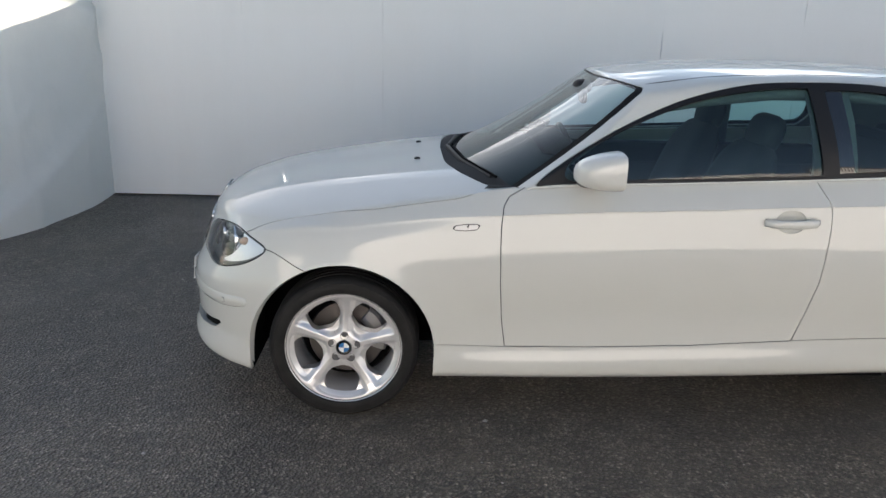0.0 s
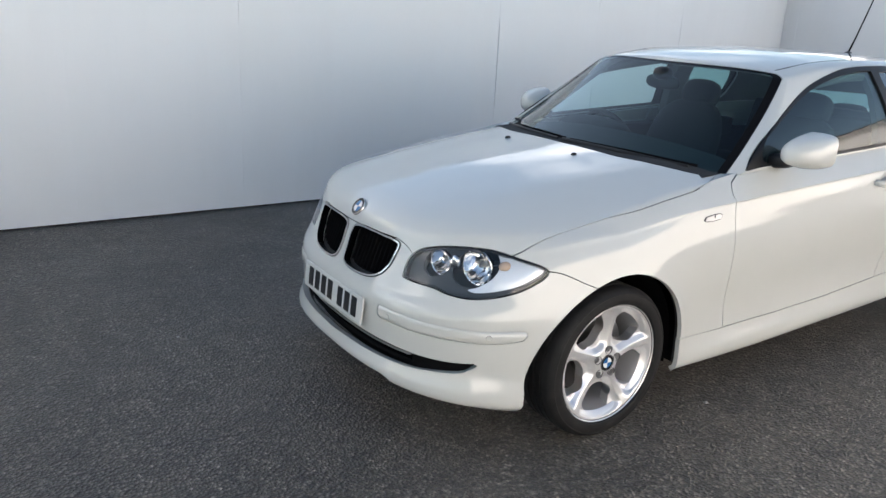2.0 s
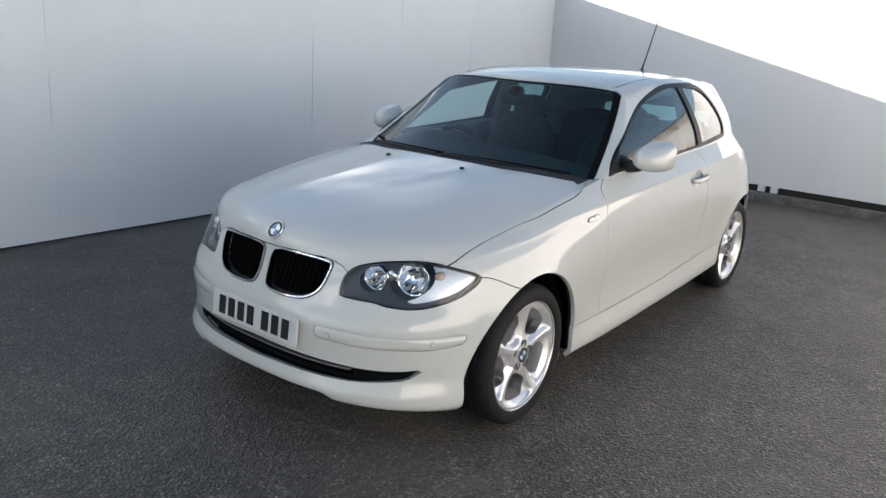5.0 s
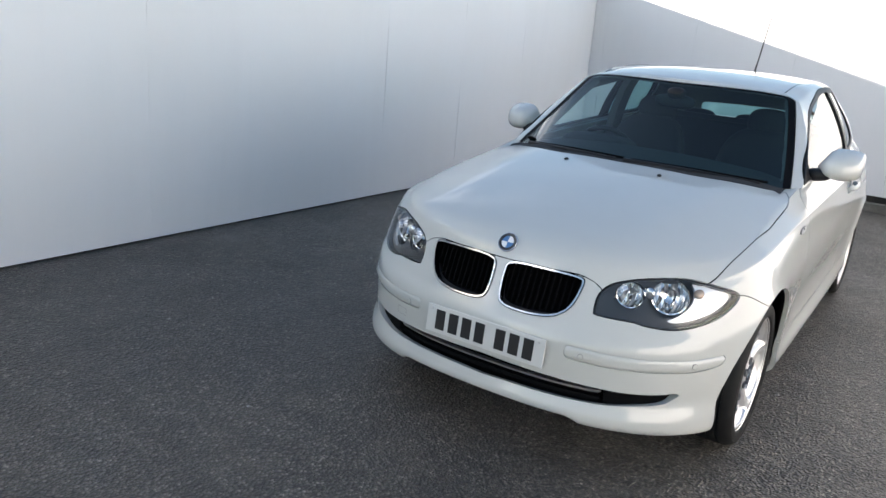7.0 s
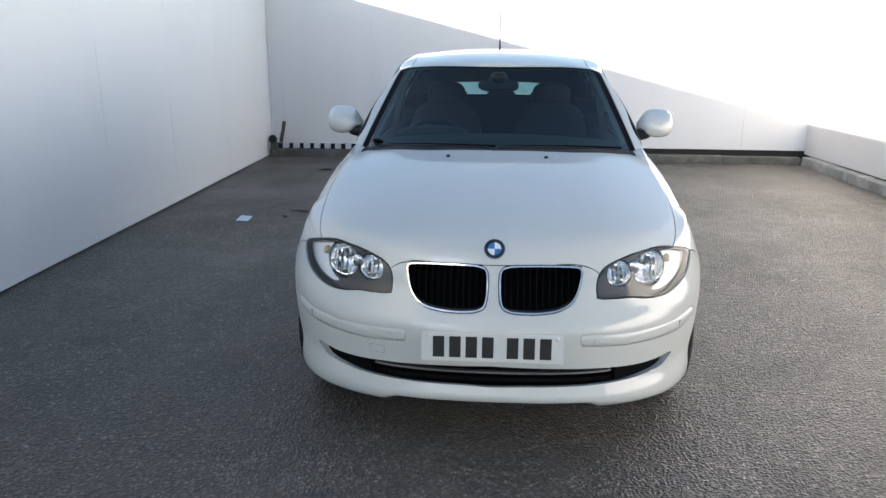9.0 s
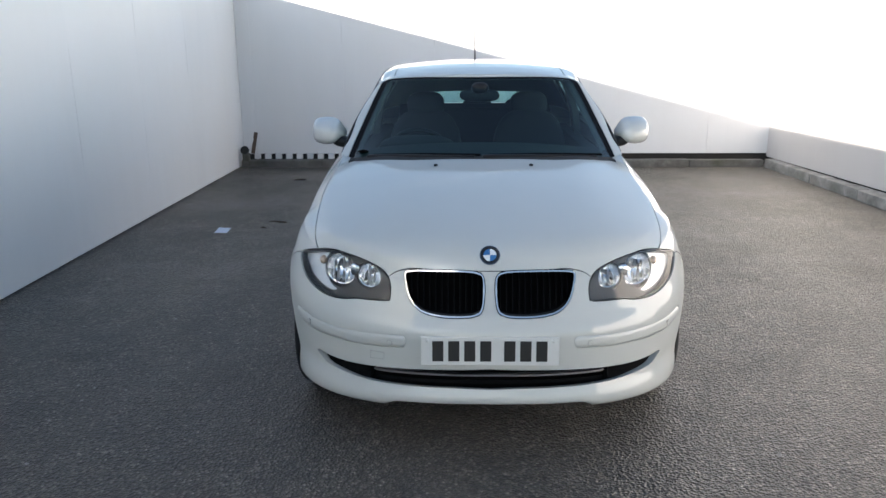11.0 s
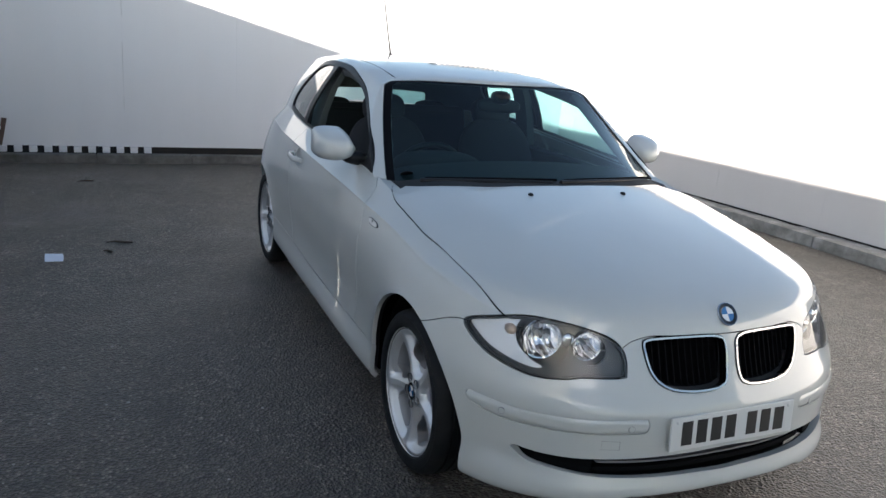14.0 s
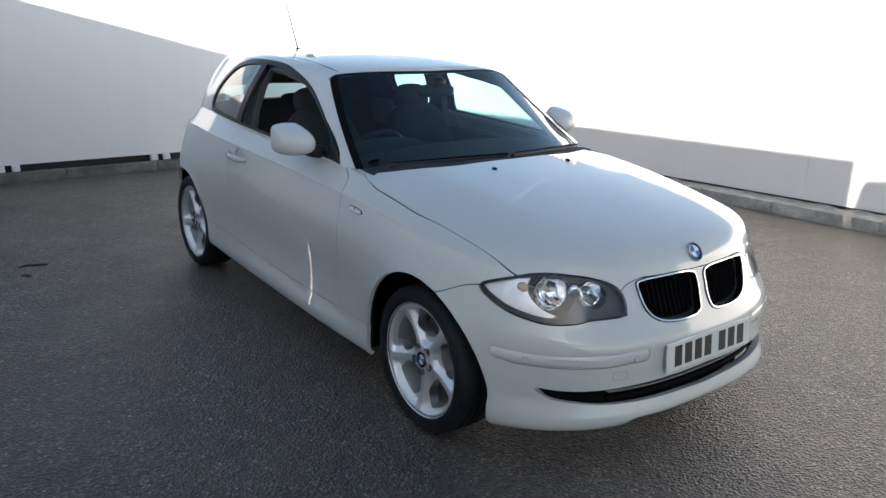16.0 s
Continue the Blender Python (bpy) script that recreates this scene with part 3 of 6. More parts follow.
def lower_body(nf=56, ns=170, nr=30, nrow=66):
    """The grid of the lower body's right half: rows from the sill up to the belt, columns from the nose back."""
    th = np.linspace(0, math.pi / 2, nf)
    sx = np.linspace(0, 2.60, ns)[1:]
    tr = np.linspace(math.pi / 2, math.pi, nr)[1:]
    out = []
    for k, (xf, zf, inset, zs, xr, zr) in enumerate(ROWS):
        ins = curve(SIDE_X, inset)
        b, br = WIDTH(0) - ins(0), WIDTH(2.60) - ins(2.60)
        px = (2.72, 2.70, 2.65, 2.54, 2.47, 2.40, 2.30, 2.30, 2.30, 2.30, 2.31)[k]
        fx, fy = xf * np.cos(th) ** (2 / px), b * np.sin(th) ** (2 / px)
        fx[-1] = 0.0
        sy = WIDTH(sx) - ins(sx)
        rx = 2.60 + (xr - 2.60) * np.abs(np.cos(tr)) ** (2 / 2.0)
        ry = br * np.sin(tr) ** (2 / 2.0)
        ry[-1] = 0
        x, y = np.concatenate([fx, sx, rx]), np.concatenate([fy, sy, ry])
        if zs is None:
            zh, zb = hood_z(x, y), BELT(x)
            t = ease((x - 0.45) / 0.3)
            z = zh * (1 - t) + zb * t
            t = ease((x - 2.60) / (xr - 2.60))
            z = np.where(x > 2.60, z * (1 - t) + zr * t, z)
        else:
            g = curve(SIDE_X, zs)
            zfront = zf + (g(0) - zf) * ease((th / (math.pi / 2)) ** 1.5)
            z = np.concatenate([zfront, g(sx), g(2.60) + (zr - g(2.60)) * ease((tr - math.pi / 2) / (math.pi / 2))])
        out.append(np.stack([x, y, z], 1))
    G = catmull(out, np.linspace(0, len(ROWS) - 1, nrow))
    for _ in range(1):
        soft = G.copy()
        soft[1:-1] = 0.25 * G[:-2] + 0.5 * G[1:-1] + 0.25 * G[2:]
        k = int(nrow * 6.8 / (len(ROWS) - 1))
        G[k:-1] = soft[k:-1]
    for cx in (-0.002, 2.660):
        r = np.hypot(G[..., 0] - cx, G[..., 2] - 0.305)
        G[..., 1] += 0.011 * np.exp(-np.maximum(r - 0.369, 0) / 0.045) * (G[..., 1] > 0.6) * ease((G[..., 2] - 0.24) / 0.16)
    # the lip's middle is cut higher, and a hollow runs out beside the intake
    y, z, front = np.abs(G[..., 1]), G[..., 2], G[..., 0] < -0.3
    low = np.linspace(0, len(ROWS) - 1, nrow)[:, None]
    G[..., 2] += 0.026 * (1 - ease((y - 0.36) / 0.05)) * np.exp(-(low / 1.5) ** 2) * front
    a = np.degrees(np.arctan2(y, 0.35 - G[..., 0]))
    dip = 0.004 * np.exp(-((a - 40.2) / 3.2) ** 2) * np.exp(-((z - 0.322) / 0.026) ** 2) * front
    G[..., 0] += dip * 0.8
    G[..., 1] -= dip * 0.6
    return G


def hood_grid(lb, nrow=44):
    """From the top edge of the lower body, in to the centre line, ahead of the windscreen."""
    edge = lb[-1]
    n = int(np.sum(edge[:, 0] < 0.86))
    e = edge[:n]
    x = e[:, 0]
    cx = -0.645 + (x - x[0]) / (x[-1] - x[0]) * (0.86 + 0.645)
    t = np.linspace(0, 1, nrow)[:, None] ** 1.0
    X = x + (cx - x) * t
    Y = e[:, 1] * (1 - t)
    b = np.exp(-t / 0.06) * ease((x - 0.45) / 0.25)
    Z = hood_z(X, Y) * (1 - b) + b * e[:, 2]
    return np.stack([X, Y, Z], 2)


# the cabin: base outline at the belt, top outline at the roof's edge
ROOF = curve([1.09, 1.20, 1.38, 1.64, 1.95, 2.3, 2.7, 3.0, 3.16], [1.374, 1.394, 1.417, 1.433, 1.438, 1.432, 1.407, 1.365, 1.330])
SCREEN_BASE = curve([0, 0.3, 0.55, 0.70, 0.76], [0.45, 0.492, 0.590, 0.678, 0.722])
SCREEN_TOP = curve([0, 0.25, 0.45, 0.545, 0.60], [1.112, 1.124, 1.152, 1.178, 1.206])


def cabin(nf=44, ns=130, nr=34, nrow=44):
    """The grid of the cabin's right half: rows from the belt to the roof's edge, columns from the screen's middle back."""
    u = np.linspace(0, 1, nf)
    v = np.linspace(0, 1, ns)[1:]
    w = np.linspace(0, 1, nr)[1:]
    rows = []
    lev = [0.0, 0.28, 0.54, 0.80, 0.94, 1.0]
    side_in = [0, 0.035, 0.084, 0.146, 0.186, 0.237]
    zside = curve([0.72, 1.2, 1.5, 1.9, 2.3, 2.7, 3.1], [1.350, 1.352, 1.393, 1.410, 1.404, 1.376, 1.322])
    for h, inn in zip(lev, side_in):
        yt = 0.762 - inn
        y = yt * u**0.9
        base = SCREEN_BASE(np.clip(y / yt * 0.762, 0, 0.76))
        top = SCREEN_TOP(np.clip(y / yt * 0.60, 0, 0.6))
        xs = base + (top - base) * h + 0.030 * math.sin(math.pi * h)
        zb = hood_z(base, y / yt * 0.762) - 0.005
        zb = zb * (1 - ease((y / yt - 0.75) / 0.25)) + 0.970 * ease((y / yt - 0.75) / 0.25)
        zt = ROOF(top) - 0.012
        zt = zt + (zside(1.2) - zt) * (y / yt) ** 3
        zs = zb + (zt - zb) * h
        # side
        x0, x1 = xs[-1], 2.60 + 0.14 * h
        sx = x0 + (x1 - x0) * v
        taper = (0.055 + 0.040 * h) * ease((sx - 1.9) / 0.9)
        sy = yt + 0.016 * np.sin(np.pi * np.clip((sx - 0.7) / 2.0, 0, 1)) - taper
        bz = BELT(np.maximum(sx, 0.72))
        sz = bz + (zside(np.maximum(sx, 1.2)) - bz) * h
        lead = zs[-1] - sz[0]
        sz = sz + lead * np.exp(-(sx - x0) / 0.12)
        # rear
        ry = sy[-1] * np.cos(w * math.pi / 2) ** (2 / 2.0)
        ry[-1] = 0
        rx = x1 + np.sin(w * math.pi / 2) ** (2 / 2.0) * (0.57 - 0.15 * h + 0.02 * math.sin(math.pi * h))
        rz = sz[-1] + (np.where(h > 0.9, ROOF(3.1) - sz[-1], 0) * ease(w))
        rows.append(np.stack([np.concatenate([xs, sx, rx]), np.concatenate([y, sy, ry]), np.concatenate([zs, sz, rz])], 1))
    return catmull(rows, np.linspace(0, len(rows) - 1, nrow))


def roof_grid(cb, nrow=30):
    e = cb[-1]
    x, y, z = e[:, 0], e[:, 1], e[:, 2]
    cx = 1.12 + (3.12 - 1.12) * np.linspace(0, 1, len(x)) ** 1.0
    cx = np.clip(x, 1.12, 3.12) * 0.5 + 0.5 * cx
    t = np.linspace(0, 1, nrow)[:, None]
    X = x + (cx - x) * t
    Y = y * (1 - t)
    crown = ROOF(X) - 0.028 * (np.abs(Y) / 0.5) ** 2.4
    b = np.exp(-t / 0.10)
    b = (b - b[-1]) / (1 - b[-1])
    Z = crown + b * (z - (ROOF(x) - 0.028 * (np.abs(y) / 0.5) ** 2.4))
    return np.stack([X, Y, Z], 2)


# ---- the yard ----
TOP = 2.19
wall_y = lambda x: 3.015 - 0.018 * x
rng = random.Random(4)


def make_ground():
    bm = bmesh.new()
    xs = [-400, -30, -8, 0, 8, 30, 400]
    g = [[bm.verts.new((x, y, 0)) for y in xs] for x in xs]
    for i in range(6):
        for j in range(6):
            bm.faces.new((g[i][j], g[i + 1][j], g[i + 1][j + 1], g[i][j + 1]))
    ob = mesh_ob("ground", bm, ASPHALT)
    tagged(ob, "dark grey worn asphalt with fine stone chips and pale dusty patches", "ground", kind="structure")


# where the joints of the long hoarding gape: metres along it, from and to height, half width
NORTH_GAPS = ((1.8, 1.16, 1.64, 0.0034), (2.98, 0.22, 0.95, 0.0040), (2.98, 1.58, 2.3, 0.0034), (4.15, 0.62, 1.5, 0.0038), (4.15, 0.02, 0.16, 0.0012), (5.33, 1.26, 1.38, 0.0008), (6.51, 1.27, 2.4, 0.0018), (6.51, 0.08, 0.5, 0.0012), (0.62, 0.1, 0.42, 0.0012), (6.51, 0.70, 1.16, 0.0018), (7.69, 1.38, 1.84, 0.0018))


# joints whose timber is missing behind, so that low sun slips through: metres along, from and to height
SUN_SLOTS = ((6.51, 0.72, 1.14), (7.69, 1.42, 1.80))


def open_at(gaps, along, z):
    """Half the width of the joint there."""
    w = 0.00025
    for d, lo, hi, wide in gaps:
        if abs(d - along) < 0.05:
            w = max(w, wide * min(1.0, max(0.0, min(z - lo, hi - z)) / 0.12))
    return w


def boarding(name, a, b, z0, z1, width, mat, label, uneven=0.001, back=GAPSHADE, start=0.0, rise=(99.0, 0.0), gaps=None, slots=(), skew=0.0):
    """A hoarding of upright boards from a to b, its face on that line; the yard lies to the left of a to b."""
    a, b = Vector((*a, 0)), Vector((*b, 0))
    length = (b - a).length
    along = (b - a).normalized()
    out = Vector((-along.y, along.x, 0))
    m = Matrix((( along.x, out.x, 0, a.x), (along.y, out.y, 0, a.y), (0, 0, 1, 0), (0, 0, 0, 1)))
    bm = bmesh.new()
    cuts = sorted({0.003, length - 0.003} | ({rise[0]} if rise[0] < length else set()) | {c for d, lo, hi in slots for c in (d - 0.015, d + 0.060)})
    for p, q in zip(cuts, cuts[1:]):
        top = z1 - 0.012 + rise[1] * max(0, p - rise[0])
        holes = [(lo, hi) for d, lo, hi in slots if p < d < q]
        for lo, hi in zip([min(z0 + 0.004, 0.0)] + [h[1] for h in holes], [h[0] for h in holes] + [top]):
            box(bm, p, q, -0.075, -0.024, lo, hi)
    wall = mesh_ob(name, bm, back)
    wall.matrix_world = m
    tagged(wall, label, "wall", kind="structure")
    cuts = [0.0]
    x = start if start > 0.05 else width
    while x < length - 0.05:
        cuts.append(x)
        x += width
    cuts.append(length)
    for u, v in zip(cuts, cuts[1:]):
        bm = bmesh.new()
        tilt = rng.uniform(-1, 1) * uneven
        n = 61
        zs = np.linspace(z0, z1, n)
        plain = [np.repeat([max(0.0003, rng.gauss(0.0, 0.0014)) for _ in range(n // 4 + 1)], 4)[:n] for _ in range(2)]
        crack = [[open_at(gaps, e, z) for z in zs] if gaps else w for e, w in zip((u, v), plain)]
        bows = np.interp(np.arange(n), np.arange(0, n, 6), [rng.uniform(-0.4, 0.4) * uneven for _ in range(0, n, 6)])
        rows = []
        for k, z in enumerate(zs):
            t = (z - z0) / (z1 - z0)
            zl, zr = (z + t * rise[1] * max(0, e - rise[0]) for e in (u, v))
            l = u + crack[0][k]
            r = v - crack[1][k]
            bow = bows[k]
            rows.append([bm.verts.new((l, tilt + bow, zl)), bm.verts.new((r, tilt + bow * 0.5, zr)), bm.verts.new((r + skew, -0.022, zr)), bm.verts.new((l + skew, -0.022, zl))])
        for p, q in zip(rows, rows[1:]):
            for i in range(4):
                bm.faces.new((p[i], p[(i + 1) % 4], q[(i + 1) % 4], q[i]))
        bm.faces.new(rows[0][::-1])
        bm.faces.new(rows[-1])
        bmesh.ops.recalc_face_normals(bm, faces=bm.faces[:])
        part("board", bm, mat, wall)
    return wall


def kerb_row(name, a, b, depth, height, piece, label, mat):
    a, b = Vector((*a, 0)), Vector((*b, 0))
    length = (b - a).length
    along = (b - a).normalized()
    out = Vector((-along.y, along.x, 0))
    m = Matrix(((along.x, out.x, 0, a.x), (along.y, out.y, 0, a.y), (0, 0, 1, 0), (0, 0, 0, 1)))
    bm = bmesh.new()
    box(bm, 0.0, length, -depth + 0.01, -0.015, -0.05, height - 0.02)
    row = mesh_ob(name, bm, mat)
    row.matrix_world = m
    tagged(row, label, "kerb", kind="structure")
    u = 0.0
    while u < length - 0.02:
        v = min(u + piece * rng.uniform(0.98, 1.02), length)
        bm = bmesh.new()
        j = rng.uniform(-0.004, 0.004)
        box(bm, u + 0.004, v - 0.004, -depth, j, -0.04, height + rng.uniform(-0.004, 0.004), 0.012)
        part("kerb_stone", bm, mat, row, smooth=40)
        u = v
    return row


make_ground()
boarding("wall_north", (6.45, wall_y(6.45)), (-2.50, wall_y(-2.50)), 0.012, TOP, 1.178, BOARD, "long hoarding of pale grey satin-painted boards with thin dark joints", start=0.62, rise=(2.84, 0.04), gaps=NORTH_GAPS, slots=SUN_SLOTS, skew=0.0099)
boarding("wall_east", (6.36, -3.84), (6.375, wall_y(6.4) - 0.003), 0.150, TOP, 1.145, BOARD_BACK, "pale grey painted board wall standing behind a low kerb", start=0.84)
boarding("wall_south", (-6.0, -5.23), (6.36, -3.765), 0.110, 2.20, 1.22, CREAM, "cream painted board wall behind a kerb, sunlit along its upper part", back=GAPSHADE)
# unseen run, added only to hold back low sun past the tarpaulin
boarding("shade_wall_outer", (-2.54, wall_y(-2.5) + 0.05), (-9.0, wall_y(-2.5) + 0.05), 0.0, 1.74, 1.2, BOARD_BACK, "unseen lower run of boarding added beyond the tarpaulin to block low sun")
kerb_row("kerb_east", (6.19, -3.68), (6.205, wall_y(6.2) - 0.01), 0.12, 0.088, 0.92, "weathered mossy concrete kerb along the foot of the end wall", CONCRETE)
kerb_row("kerb_south", (-6.0, -4.585), (6.19, -3.68), 0.13, 0.105, 0.92, "pale weathered concrete kerb along the foot of the side wall", KERBPALE)

bm = bmesh.new()
strip_rows = []
for k in range(161):
    u = k / 160
    x0, ya, yb = -6.0 + 12.2 * u, -4.585 + 0.905 * u - 0.125, -5.23 + 1.446 * u + 0.004
    strip_rows.append([bm.verts.new((x0, ya + (yb - ya) * f, 0.094 + 0.018 * noise.noise(Vector((x0 * 6, f * 5, 1))))) for f in (0, 0.3, 0.6, 0.85, 1.0)])
for p, q in zip(strip_rows, strip_rows[1:]):
    for k in range(4):
        bm.faces.new((p[k], p[k + 1], q[k + 1], q[k]))
tagged(mesh_ob("mortar_bed", bm, KERBPALE, smooth=60), "rough crumbling mortar strip between kerb and side wall", "mortar", kind="stuff")


def make_packers():
    """Small pale blocks under the end wall, with dark gaps between."""
    bm = bmesh.new()
    box(bm, -0.036, 0.036, -0.03, 0.03, 0, 0.060, 0.003)
    first = mesh_ob("packing_block", bm, BOARD_BACK, smooth=40)
    tagged(first, "small pale block packed under the end wall on the kerb", "block", "blocks under the end wall")
    for k in [i for i in range(22) if i < 11 or i > 19]:
        y = 2.72 - 0.136 * k
        m = pose(6.375 + 0.0075 * (y - 2.9), y, 0.088, 0, 0, 90)
        if k == 0:
            first.matrix_world = m
        else:
            copy_thing(first, m)


make_packers()


def fold(d, steep, soft):
    """A crease: rises at once on one side of a line, dies away on the other."""
    return math.exp(-(d / soft) ** 2) if d > 0 else math.exp(-(d / steep) ** 2)


def make_tarp_sheet():
    """A hanging sheet with folds, its foot dragging on the asphalt."""
    bm = bmesh.new()
    path = [(-2.45, 3.045), (-2.51, 2.66), (-2.58, 2.25), (-2.67, 1.92), (-2.80, 1.68), (-2.99, 1.58), (-3.20, 1.60)]
    seg = []
    for (x0, y0), (x1, y1) in zip(path, path[1:]):
        for t in np.linspace(0, 1, 18, endpoint=False):
            seg.append((x0 + (x1 - x0) * t, y0 + (y1 - y0) * t))
    seg.append(path[-1])
    nz = 92
    grid = []
    run = 0.0
    for i, (x, y) in enumerate(seg):
        if i:
            run += math.dist(seg[i], seg[i - 1])
        a, b = seg[max(i - 1, 0)], seg[min(i + 1, len(seg) - 1)]
        d = Vector((b[0] - a[0], b[1] - a[1], 0)).normalized()
        out = Vector((-d.y, d.x, 0))
        col = []
        for j in range(nz + 1):
            t = j / nz
            z = 0.012 + t * (2.25 - 0.10 * math.sin(run * 2.0) - 0.66 * math.exp(-((run - 0.03) / 0.09) ** 2))
            near = min(1.0, run / 0.5)
            w = 0.014 * near * math.sin(run * 5 + t * 3.0) * (0.4 + t)
            w += fold(0.86 - 0.50 * run - z, 0.07, 0.30) * 0.085 * near
            w += fold(1.52 + 0.20 * run - z, 0.07, 0.20) * 0.085 * min(1.0, run / 0.15)
            w += fold(z - 1.93 + 0.16 * run, 0.05, 0.14) * 0.05 * near
            w += fold(z - 1.62 - 0.75 * (run - 0.15), 0.05, 0.12) * 0.045 * near
            w += fold(1.20 - 0.35 * run - z + 0.05 * math.sin(run * 9), 0.06, 0.12) * 0.016
            w += 0.10 * near * (1 - t) ** 3
            w += 0.020 * near * noise.noise(Vector((run * 3, z * 2.5, 3)))
            col.append(bm.verts.new(Vector((x, y, z)) + out * w))
        grid.append(col)
    for p, q in zip(grid, grid[1:]):
        for j in range(nz):
            bm.faces.new((p[j], q[j], q[j + 1], p[j + 1]))
    bmesh.ops.recalc_face_normals(bm, faces=bm.faces[:])
    ob = mesh_ob("tarpaulin", bm, TARP, smooth=60)
    s = ob.modifiers.new("thickness", "SOLIDIFY")
    s.thickness = 0.0015
    tagged(ob, "white creased plastic tarpaulin hanging down to the asphalt", "tarpaulin")


make_tarp_sheet()


def make_eaves(name, a, b, z, tall=0.24):
    """A row of pale upright ribs with dark slots between, on top of a wall, under a thin dark capping."""
    bm = bmesh.new()
    a, b = Vector((*a, 0)), Vector((*b, 0))
    along = (b - a).normalized()
    length = (b - a).length
    m = Matrix(((along.x, -along.y, 0, a.x), (along.y, along.x, 0, a.y), (0, 0, 1, 0), (0, 0, 0, 1)))
    # near-black panel whose colour stands in for shade between the ribs
    box(bm, 0, length, -0.080, -0.066, z, z + tall)
    bld = mesh_ob(name, bm, GAPSHADE)
    bld.matrix_world = m
    tagged(bld, "row of pale upright ribs with dark slots on top of the wall", "eaves", kind="structure")
    me = None
    for k in range(int((length - 0.03) / 0.076)):
        if me is None:
            bm = bmesh.new()
            box(bm, -0.019, 0.019, -0.064, 0.0, z, z + tall, 0.004)
            ob = part("rib", bm, CREAM, bld)
            me = ob.data
        else:
            ob = new("rib", me)
            ob.parent = bld
        ob.matrix_local = pose(0.03 + 0.076 * k, 0, 0)
    bm = bmesh.new()
    box(bm, -0.01, length + 0.02, -0.10, 0.012, z + tall + 0.002, z + tall + 0.035, 0.006)
    part("capping", bm, DARKROOF, bld, "thin dark capping")


make_eaves("eaves_east", (6.365, -3.84), (6.37, -1.85), TOP + 0.002)
make_eaves("eaves_south", (3.55, -4.099), (6.35, -3.768), 2.202)


def make_shed():
    """A low grey shed behind the end wall."""
    ob = new("shed")
    tagged(ob, "low grey shed with a ribbed sheet roof behind the wall", "shed")
    ob.location = (14.0, 3.9, 0)
    bm = bmesh.new()
    box(bm, 0, 6, 0, 9, 0, 2.56, 0.01)
    part("wall", bm, CREAM, ob)
    bm = bmesh.new()
    extrude_profile(bm, [(-0.3, 2.53), (-0.3, 2.62), (3.0, 3.02), (6.3, 2.62), (6.3, 2.53), (3.0, 2.92)], -0.3, 9.4)
    part("roof", bm, ROOFGREY, ob)
    bm = bmesh.new()
    box(bm, -0.05, 0.02, -0.04, 0.04, 2.26, 2.54)
    first = part("rib", bm, ROOFGREY, ob)
    first.location = (0, 0.15, 0)
    for k in range(1, 46):
        r = new("rib", first.data)
        r.parent = ob
        r.location = (0, 0.15 + 0.195 * k, 0)


make_shed()


def make_far_house():
    ob = new("house")
    tagged(ob, "distant house with a dark tiled gable roof", "house")
    ob.location = (34.0, -1.0, 0)
    bm = bmesh.new()
    box(bm, 0, 8, -9, 5, 0, 3.0)
    part("wall", bm, CREAM, ob)
    bm = bmesh.new()
    extrude_profile(bm, [(-0.6, 2.95), (-0.6, 3.1), (4, 4.75), (8.6, 3.1), (8.6, 2.95), (4, 4.55)], -9.5, 5.5)
    part("roof", bm, DARKROOF, ob)


make_far_house()


def make_bracket():
    ob = new("gate_bracket")
    ob.location = (6.16, 2.80, 0.088)
    tagged(ob, "rusty dark steel strap bracket on the kerb in the wall corner", "bracket")
    bm = bmesh.new()
    box(bm, -0.045, 0.045, -0.03, 0.05, 0.0, 0.10, 0.008)
    part("foot_block", bm, CONCRETE, ob, "pale concrete foot")
    bm = bmesh.new()
    revolve(bm, [(0.0, -0.03), (0.045, -0.03), (0.052, -0.02), (0.052, 0.02), (0.045, 0.03), (0.0, 0.03)], 24, "X")
    for v in bm.verts:
        v.co += Vector((-0.02, 0.02, 0.14))
    part("roller", bm, BLACK, ob, "black round roller", 40)
    bm = bmesh.new()
    box(bm, -0.012, 0.012, -0.022, 0.022, 0.10, 0.37, 0.004, pose(0, -0.055, 0, 12, 0, 0))
    part("strap", bm, RUST, ob, "dark steel strap")
    bm = bmesh.new()
    box(bm, -0.02, 0.02, 0.0, 0.05, 0.16, 0.30, 0.006, pose(0, 0.0, 0, 20, 0, 0))
    part("cover", bm, BOARD_BACK, ob, "pale metal cover")


make_bracket()


